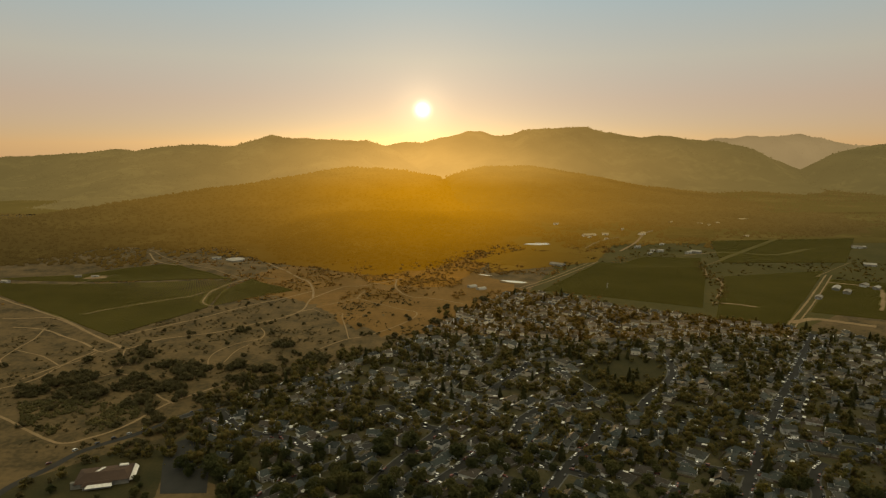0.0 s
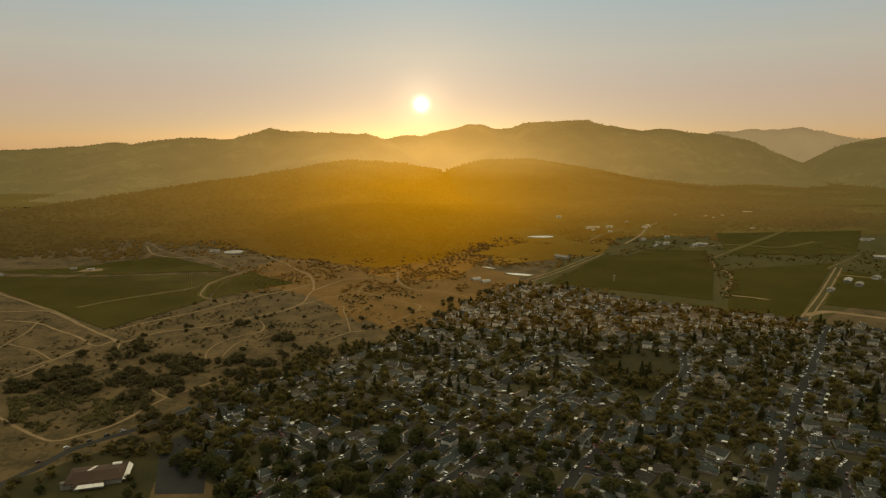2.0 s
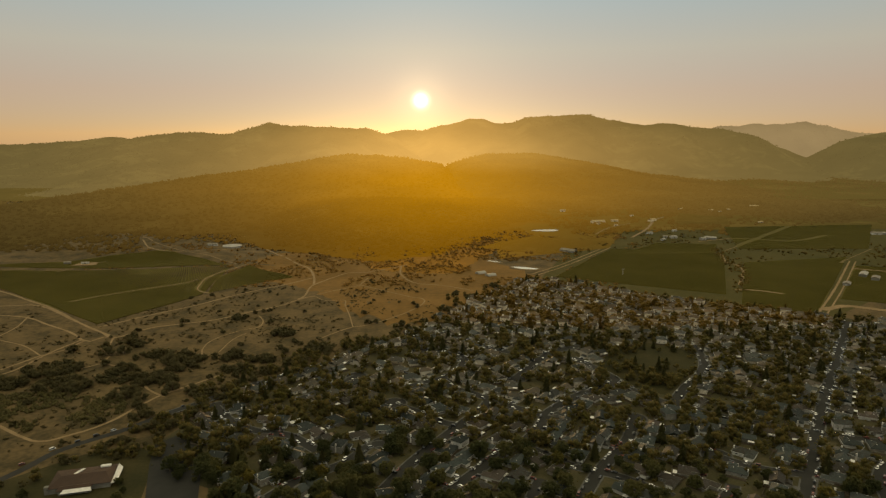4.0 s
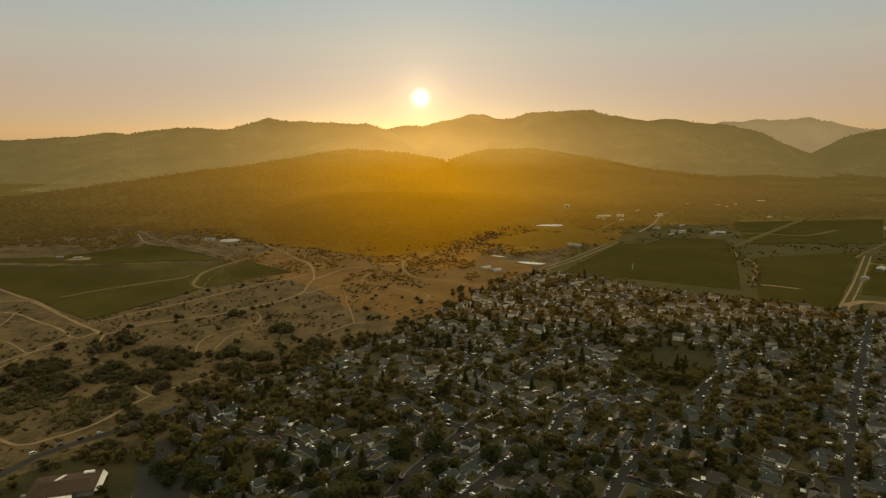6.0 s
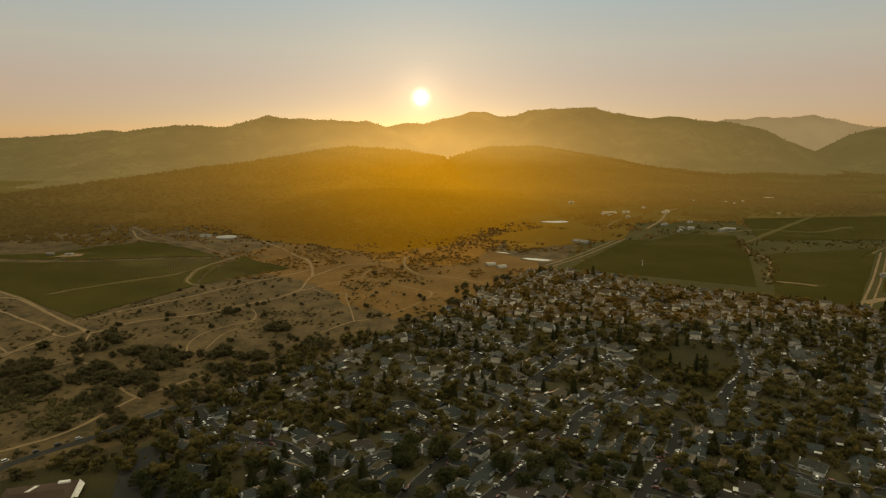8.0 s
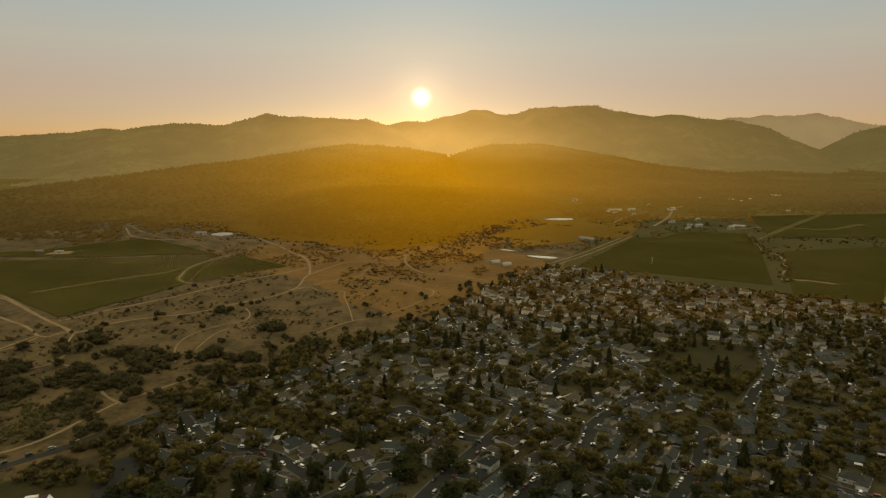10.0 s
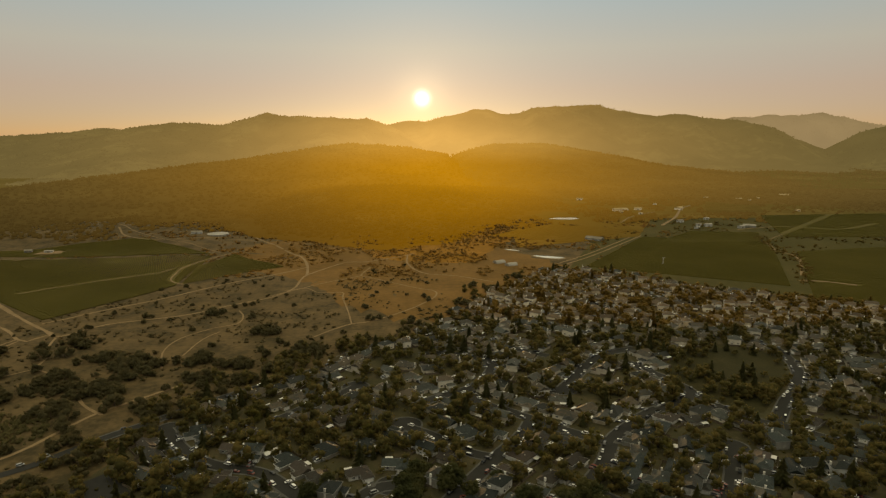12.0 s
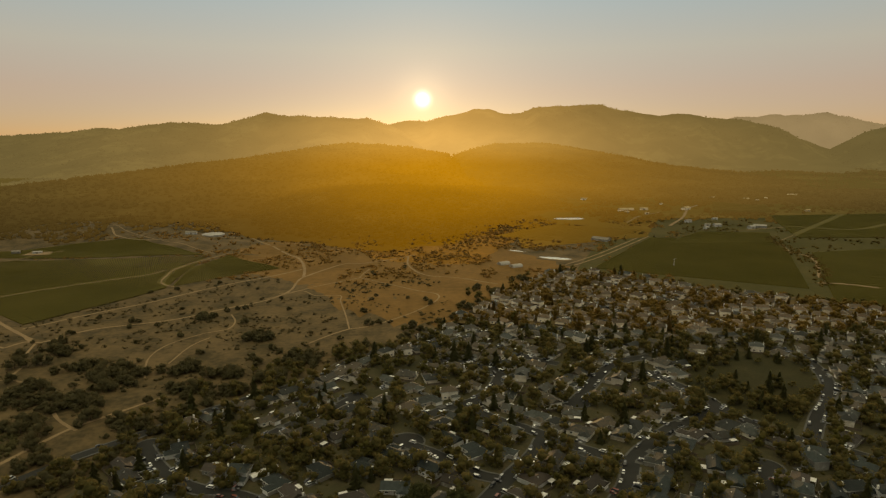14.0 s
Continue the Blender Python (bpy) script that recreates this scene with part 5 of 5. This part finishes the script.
for root in [r for roots in FAR_TREES.values() for r in roots] + [r for roots in TREES.values() for r in roots if r not in first]:
    for ob in [root, *root.children_recursive]:
        bpy.data.objects.remove(ob)

# scrub on the hillside, garden shrubs, and the woods of the valley floor
rn = np.random.RandomState(8)


def scatter(name, n, x0, x1, y0, y1, keep, size, mat, label, category, seed, flat=0.7, sprays=10):
    pts = np.stack([rn.uniform(x0, x1, n), rn.uniform(y0, y1, n)], -1)
    ok = keep(pts[:, 0], pts[:, 1])
    pts = pts[ok]
    s = rn.uniform(*size, len(pts))
    z = land(pts[:, 0], pts[:, 1]) + s * flat * 0.45
    ob = new(name, clump_cloud(name, np.stack([pts[:, 0], pts[:, 1], z], -1), s, mat, seed, flat, sprays))
    return tagged(ob, label, category, kind="stuff")


in_town = np.vectorize(lambda x, y: inside(x, y, TOWN) and not inside(x, y, PARK))
in_field = np.vectorize(lambda x, y: any(inside(x, y, q) for q, _ in FIELDS))
trail_pts = np.array([(q.x, q.y) for w, pts in TRAILS for q in smooth_line(pts, 8)])
PONDS = ((299, 1785, 70), (170, 1290, 42), (116, 1358, 30), (302, 1735, 60), (150, 1262, 26))


def off_trails(x, y, r=5):
    return np.array([np.min((trail_pts[:, 0] - a) ** 2 + (trail_pts[:, 1] - b) ** 2) > r * r and all((a - u) ** 2 + (b - v) ** 2 > w * w for u, v, w in PONDS) for a, b in zip(x, y)])


def off_roads(x, y, r=1.5):
    return np.array([np.all((ROADS[:, 0] - a) ** 2 + (ROADS[:, 1] - b) ** 2 > (ROADS[:, 2] + r) ** 2) for a, b in zip(x, y)])


def off_houses(x, y, r=8.5):
    return np.array([np.min((PL[:, 0] - a) ** 2 + (PL[:, 1] - b) ** 2) > r * r for a, b in zip(x, y)])


scatter("scrub", 4600, -620, -10, 540, 1150, lambda x, y: ~in_town(x, y) & ~in_field(x, y) & off_trails(x, y) & off_roads(x, y) & (fbm(x / 45, y / 45, 3) > 0.475 + 0.1 * np.clip((y - 860) / 200, 0, 1)), (0.8, 3.2), M_SCRUB, "low dark scrub in the dry grass", "shrubs", 51, 0.5)
THICKET = [(-455, 680), (-397, 690), (-322, 676), (-304, 640), (-318, 616), (-350, 590), (-405, 610)]
in_thicket = np.vectorize(lambda x, y: inside(x, y, THICKET))
scatter("thicket", 3000, -480, -290, 580, 755, lambda x, y: in_thicket(x, y) & off_trails(x, y, 6) & (fbm(x / 30, y / 30, 3) > 0.41), (1.2, 3.4), M_THICKET, "dense olive-green thicket on the lower slope", "shrubs", 57, 0.8)
scatter("garden_shrubs", 7000, -250, 720, 440, 1200, lambda x, y: in_town(x, y) & off_roads(x, y) & off_houses(x, y), (0.7, 2.3), M_LEAF_HAZE, "garden hedges and shrubs between houses", "shrubs", 52, 0.85)
# these woods and hedgerows take the hills' painted haze glow
scatter("valley_woods", 17500, -2000, 800, 1400, 2600, lambda x, y: ~in_field(x, y) & off_trails(x, y, 12) & (fbm(x / 210, y / 210, 4) > 0.2 + 0.29 * np.clip((x + 420) / 500, 0, 1)) & (y > np.where(x < -620, 1400 + 130 * fbm(x / 90, y / 90, 2), np.where(x < -380, 1610, 1700 - 0.2 * (x + 200)))), (4, 9), M_HILL_HAZE, "oak woods at the foot of the hills", "woods", 53, 0.7, 5)
scatter("hedgerow_trees", 5000, 500, 2800, 1750, 3000, lambda x, y: ~in_field(x, y) & off_trails(x, y, 10) & (fbm(x / 150 + 4, y / 150, 4) > 0.47), (3.5, 8), M_HILL_HAZE, "tree lines and hedges between far fields", "trees", 54)
scatter("field_trees", 2200, 300, 1500, 1250, 1750, lambda x, y: ~in_field(x, y) & off_trails(x, y, 8) & (fbm(x / 110 + 9, y / 110, 4) > 0.5), (1.5, 4.5), M_WOOD, "small trees and hedges between the fields", "trees", 56, 0.7)
# upland, spur and pond brush, with the golden haze in its leaf colour
scatter("upland_scrub", 6200, -760, 60, 1120, 1760, lambda x, y: ~in_field(x, y) & off_trails(x, y, 6) & ~in_town(x, y) & (fbm(x / 80 + 7, y / 80, 4) > 0.53), (1.4, 5.0), M_BRUSH_GLOW, "patches of haze-tinted dry scrub on rolling upland", "shrubs", 58, 0.38)
scatter("spur_oaks", 3400, -460, 240, 1330, 1760, lambda x, y: ~in_field(x, y) & off_trails(x, y, 8) & (rn.rand(len(x)) < np.clip((y - 1330) / 330, 0, 1) ** 1.5) & (fbm(x / 60 + 2, y / 60, 3) > 0.4), (1.6, 5.0), M_BRUSH_GLOW, "dry oaks and haze-tinted brush at the spur's foot", "trees", 59, 0.7, 12)
scatter("pond_scrub", 4600, -120, 480, 1150, 1800, lambda x, y: ~in_field(x, y) & off_trails(x, y, 8) & (fbm(x / 70, y / 70, 4) > 0.52), (1.4, 5.0), M_BRUSH_GLOW, "scrub and small trees round the ponds", "shrubs", 55, 0.4)

creek = smooth_line([(640, 1500), (619, 1428), (589, 1336), (600, 1318), (584, 1255), (540, 1160), (500, 1090)], 5)
creek_at = np.array([(q.x + rn.normal() * 7, q.y + rn.normal() * 7, 1.0) for q in creek for _ in range(2)])
tagged(new("creek_trees", clump_cloud("creek_trees", creek_at, rn.uniform(1.5, 4.0, len(creek_at)), M_WOOD, 61)), "ragged line of small trees along a creek", "trees", kind="stuff")


# ===================== cars =====================
def car(label, length, width, height, hood, van):
    root = tagged(new("car"), label, "car", "parked cars")
    L, W = length / 2, width / 2
    prof = [(-L, 0.35), (-L, 0.8), (-L + 0.25, 0.92), (L - 0.9 * hood, 0.95), (L - 0.1, 0.78), (L, 0.4)]
    v = [(x, s * W, z) for s in (-1, 1) for x, z in prof]
    n = len(prof)
    body = Shape().add(v, [tuple(range(n)), tuple(reversed(range(n, 2 * n)))] + [((i + 1) % n, i, n + i, n + (i + 1) % n) for i in range(n)])
    roof_x0, roof_x1 = (-L + 0.15, L - 1.5) if van else (-L + 1.0, L - 1.9)
    body.box(roof_x0, -W * 0.8, height - 0.06, roof_x1, W * 0.8, height)
    child("body", body.mesh("car_body", M_CAR), root)
    g0, g1 = (-L + 0.05, L - 0.85) if van else (-L + 0.4, L - 1.15)
    cab = Shape().add([(g0, -W * 0.95, 0.9), (g1, -W * 0.95, 0.9), (g1, W * 0.95, 0.9), (g0, W * 0.95, 0.9), (roof_x0, -W * 0.79, height - 0.05), (roof_x1, -W * 0.79, height - 0.05), (roof_x1, W * 0.79, height - 0.05), (roof_x0, W * 0.79, height - 0.05)], [(0, 1, 5, 4), (1, 2, 6, 5), (2, 3, 7, 6), (3, 0, 4, 7), (4, 5, 6, 7)])
    child("cabin_glass", cab.mesh("cabin_glass", M_GLASS), root, "dark tinted glass")
    for x in (-L + 0.85, L - 0.85):
        for s in (-1, 1):
            wv = [(x + 0.33 * math.cos(k * 0.7854), s * W + t, 0.33 + 0.33 * math.sin(k * 0.7854)) for t in (-0.1, 0.1) for k in range(8)]
            wheel = Shape().add(wv, [tuple(range(8)), tuple(reversed(range(8, 16)))] + [((k + 1) % 8, k, 8 + k, 8 + (k + 1) % 8) for k in range(8)])
            child("wheel", wheel.mesh("wheel", M_TYRE), root)
    return root


CARS = [car("parked saloon car with dark windows", 4.6, 1.8, 1.45, 1.2, False), car("parked sport utility car", 4.8, 1.95, 1.75, 1.0, True), car("small parked van with dark glass", 5.2, 2.0, 2.05, 0.6, True)]
rs = random.Random(77)
spots = []
for half, line in LINES:
    run, nxt = 0.0, rs.uniform(4, 20)
    for a, b in zip(line, line[1:]):
        run += (b - a).length
        if run < nxt or not inside(a.x, a.y, TOWN) or a.y < 450:
            continue
        nxt = run + rs.choice([5.6, 6.0, 6.5, 8, 12])
        d = (b - a).normalized()
        side = rs.choice([1, -1])
        c = a + Vector((-d.y, d.x)) * side * (half - 1.15)
        spots.append((c.x, c.y, math.degrees(math.atan2(d.y, d.x)) + (180 if side > 0 else 0), 0.1 + 0.004 * 40))
for (x, y, turn, sgn) in places:
    for lane in (-1.3, 1.3):
        if rs.random() > 0.55:
            continue
        m = pose(x, y, 0, 0, 0, turn) @ Vector((3.7 + lane + rs.uniform(-0.2, 0.2), -11.5 - rs.uniform(0, 2.5), 0))
        spots.append((m.x, m.y, turn + 90 + rs.choice([0, 180]), 0.14))
spots.sort(key=lambda s: s[1])
spots = [s for s in spots if abs(s[0] + 20) < 60 + 0.68 * s[1]]
far_cars = Joined()
for x, y, turn, z in spots[280:]:
    far_cars.add(CARS[rs.choice([0, 1, 1])], pose(x, y, z, 0, 0, turn), {M_CAR: M_CAR_FAR}, "wheel")
spots = spots[:280]
tagged(new("far_cars", far_cars.mesh("far_cars")), "small bright parked cars far off along the streets", "cars", kind="stuff")
spots += [(x, y, 50 + rs.uniform(-8, 8), 0.3) for x, y in ((-341, 541), (-331, 566), (-318, 580), (-307, 590), (-297, 600), (-287, 611), (-270, 634), (-255, 652))]
for i, (x, y, turn, z) in enumerate(spots):
    z = z if inside(x, y, TOWN) else float(land(x, y)) + 0.3
    if i < 3:
        CARS[i].matrix_basis = pose(x, y, z, 0, 0, turn)
    else:
        copy_thing(CARS[rs.choice([0, 0, 0, 1, 1, 2])], pose(x, y, z, 0, 0, turn))


# ===================== school, farm buildings, tank =====================
def block(name, label, category, x, y, turn, boxes, roofs, roof_mat, wall_mat, extra=()):
    root = tagged(new(name), label, category)
    z = float(land(x, y)) if not inside(x, y, TOWN) else 0.05
    walls, roof = Shape(), Shape()
    for b in boxes:
        walls.box(*b)
    for r in roofs:
        roof.hip(*r)
    child("wall", walls.mesh("wall", wall_mat), root)
    child("roof", roof.mesh("roof", roof_mat), root)
    for part_name, shape, mat, note in extra:
        child(part_name, shape.mesh(part_name, mat), root, note)
    root.matrix_basis = pose(x, y, z, 0, 0, turn)
    return root


block("school", "large brown-roofed school building with white sloping eaves", "school", -279.5, 514.5, 14,
      [(-19, -13, 0, 22, 13, 4.2), (-12, -17, 0, 9, -12.9, 3.6)],
      [(-20, -14, 23, 14, 4.2, 2.4, 0.45), (-13, -18, 10, -9, 3.66, 1.5, 0.5)], M_SCHOOL, M_WALL,
      [("front_eave", Shape().add([(-10, -20, 3.0), (11, -20, 3.0), (10, -17, 4.4), (-8, -17, 4.4), (-10, -20, 2.7), (11, -20, 2.7), (10, -17, 4.1), (-8, -17, 4.1)], [(0, 1, 2, 3), (7, 6, 5, 4), (4, 5, 1, 0), (5, 6, 2, 1), (6, 7, 3, 2), (7, 4, 0, 3)]), M_TRIM, "white sloping eave"),
       ("side_eave", Shape().add([(22.6, -14, 3.6), (26.5, -12, 3.1), (26.5, 11, 3.1), (23.2, 13.5, 4.9), (22.6, -14, 3.3), (26.5, -12, 2.8), (26.5, 11, 2.8), (23.2, 13.5, 4.6)], [(0, 1, 2, 3), (7, 6, 5, 4), (4, 5, 1, 0), (5, 6, 2, 1), (6, 7, 3, 2), (7, 4, 0, 3)]), M_TRIM, "white sloping eave"),
       ("skylight", Shape().add([(-7, 0, 6.6), (-4.5, 0, 6.6), (0.5, 9.5, 6.2), (-2, 9.5, 6.2), (-7, 0, 6.1), (-4.5, 0, 6.1), (0.5, 9.5, 5.7), (-2, 9.5, 5.7)], [(0, 1, 2, 3), (7, 6, 5, 4), (4, 5, 1, 0), (5, 6, 2, 1), (6, 7, 3, 2), (7, 4, 0, 3)]), M_TRIM, "pale slanting roof light"),
       ("roof_unit", Shape().box(11, 9.5, 4.6, 18, 12.5, 6.2), M_TRIM, "pale roof unit"), ("entrance_tower", Shape().box(-21.8, -13.5, 0, -19.02, -10.5, 6.0), M_WALL, "square stuccoed corner tower")])
sheet("school_grounds", [(-352, 470), (-350, 508), (-322, 536), (-300, 558), (-262, 570), (-246, 560), (-236, 536), (-224, 486), (-226, 470)], 0.07, M_PARK, "dim mown grass round the school", "lawn")
sheet("parking_lot", [(-250, 574), (-234, 594), (-203, 556), (-184, 490), (-222, 490), (-240, 540)], 0.11, M_ASPHALT, "empty dark asphalt parking lot", "parking lot")
def farm_building(x, y, turn, w, d, h, roof_mat):
    # far off, roof and walls switch to colours warmed for haze
    if y > 1850:
        roof_mat = M_BARN_HAZE
    label = {M_WHITE: "pale metal-roofed farm building among fields", M_SHED: "grey metal-roofed shed among fields", M_BARN_HAZE: "haze-warmed metal-roofed farm building far off"}[roof_mat]
    block("farm_building", label, "barn", x, y, turn, [(-w / 2, -d / 2, -1, w / 2, d / 2, h)], [(-w / 2 - 0.5, -d / 2 - 0.5, w / 2 + 0.5, d / 2 + 0.5, h, d * 0.2, 0.0)], roof_mat, M_WALL_NORTH if y > 1850 else M_WALL,
          [("barn_door", Shape().box(-2, -d / 2 - 0.08, 0, 2, -d / 2 + 0.05, min(3.5, h - 0.5)), M_SHED, "sliding barn door")])


FARMHOUSES = [(474, 1905, 15, 16, M_WHITE), (518, 1881, -20, 14, M_SHED), (560, 1619, 30, 15, M_WHITE), (643, 1767, 5, 15, M_WHITE), (936, 2216, -10, 22, M_WHITE), (1000, 2233, 20, 26, M_WHITE), (958, 1922, 10, 18, M_SHED), (629, 2093, 35, 14, M_WHITE), (233, 2397, 0, 14, M_SHED), (265, 2357, 25, 12, M_WHITE), (-595, 2028, 15, 18, M_WHITE), (-870, 1304, -10, 20, M_WHITE), (1164, 1702, 0, 26, M_WHITE), (1016, 1450, -25, 34, M_WHITE), (710, 1139, 50, 24, M_SHED), (953, 2179, 0, 16, M_WHITE)]
block("shed", "long shed with a pale blue-grey metal roof between houses", "shed", -136, 613, 44, [(-8.5, -2.6, 0, 8.5, 2.6, 2.6)], [(-9, -3, 9, 3, 2.6, 1.0, 0.0)], M_TRIM, M_WALL,
      [("shed_door", Shape().box(-1.2, -2.68, 0, 1.2, -2.55, 2.2), M_SHED, "grey metal door")])
farm_building(-530, 1576, 10, 22, 12, 4, M_SHED)
farm_building(684, 1632, -30, 26, 12, 5, M_WHITE)
farm_building(660, 1622, 20, 14, 10, 5, M_WHITE)
farm_building(654, 1973, 40, 24, 14, 6, M_WHITE)
farm_building(787, 1210, 50, 30, 12, 5, M_WHITE)
farm_building(787, 1177, 50, 22, 12, 5, M_SHED)
farm_building(481, 1939, 10, 40, 16, 6, M_SHED)
farm_building(293, 1469, -40, 34, 16, 4, M_SHED)
farm_building(272, 2500, 0, 22, 12, 5, M_WHITE)
farm_building(541, 1976, -10, 20, 10, 5, M_SHED)
farm_building(598, 1652, 10, 16, 10, 5, M_WHITE)
farm_building(581, 1661, -20, 12, 9, 4, M_SHED)
farm_building(1144, 2332, 5, 40, 14, 5, M_WHITE)
sheet("farm_yard", [(-772, 1338), (-690, 1352), (-700, 1378), (-765, 1372)], float(land(-730, 1358)) + 1.2, M_TRAIL, "pale bare earth yard beside the vines", "yard", 2.5)
farm_building(-752, 1359, 15, 12, 8, 4, M_SHED)
farm_building(-719, 1364, 15, 14, 6, 4, M_WHITE)
for x, y, turn, w, mat in FARMHOUSES:
    farm_building(x, y, turn, w * 0.75, w * 0.45, 4, mat)
farm_building(850, 2250, 30, 22, 12, 5, M_SHED)
farm_building(1150, 1700, -15, 24, 12, 5, M_SHED)
farm_building(858, 1234, 40, 20, 12, 5, M_SHED)
farm_building(866, 1209, 40, 18, 10, 5, M_WHITE)
farm_building(560, 1720, 25, 15, 10, 5, M_SHED)
farm_building(430, 2200, -10, 18, 10, 5, M_SHED)
for x, y, turn in [(80, 1246, 30), (97, 1226, 30)]:
    root = tagged(new("greenhouse"), "pale rounded plastic greenhouse tunnel", "greenhouse")
    s = Shape()
    n = 9
    v = [(e, 6 * math.cos(math.pi * k / (n - 1)), 4.6 * math.sin(math.pi * k / (n - 1))) for e in (-9, 9) for k in range(n)]
    s.add(v, [(k, k + 1, n + k + 1, n + k) for k in range(n - 1)] + [tuple(reversed(range(n))), tuple(range(n, 2 * n))])
    child("cover", s.mesh("cover", M_WHITE), root)
    child("end_door", Shape().box(-9.12, -1.2, 0, -8.95, 1.2, 2.4).mesh("end_door", M_SHED), root)
    root.matrix_basis = pose(x, y, float(land(x, y)), 0, 0, turn)
tank = tagged(new("water_tank"), "broad low white water tank on bare ground", "tank")
child("tank_wall", Shape().drum(0, 0, -1, 3.6, 22, 22, 32).mesh("tank_wall", M_WHITE), tank)
child("tank_roof", Shape().drum(0, 0, 3.6, 4.6, 22.4, 2, 32).mesh("tank_roof", M_WHITE), tank)
tank.matrix_basis = pose(-482, 1567, float(land(-482, 1567)), 0, 0, 0)

# a wind machine that guards the vines against frost
machine = tagged(new("wind_machine"), "slim white vineyard wind machine on a pole", "wind machine")
child("pole", Shape().drum(0, 0, 0, 11, 0.45, 0.3, 10).mesh("pole", M_TRIM), machine)
child("gearbox", Shape().box(-0.4, -0.7, 10.8, 0.4, 0.6, 11.5).mesh("gearbox", M_SHED), machine)
child("blade", Shape().box(-2.8, -0.85, 10.9, 2.8, -0.75, 11.3).mesh("blade", M_TRIM), machine, "long white propeller blade")
child("engine_box", Shape().box(-0.9, 0.5, 0, 0.9, 2.2, 1.5).mesh("engine_box", M_SHED), machine)
machine.matrix_basis = pose(344, 1228, 0.1, 0, 0, 20)
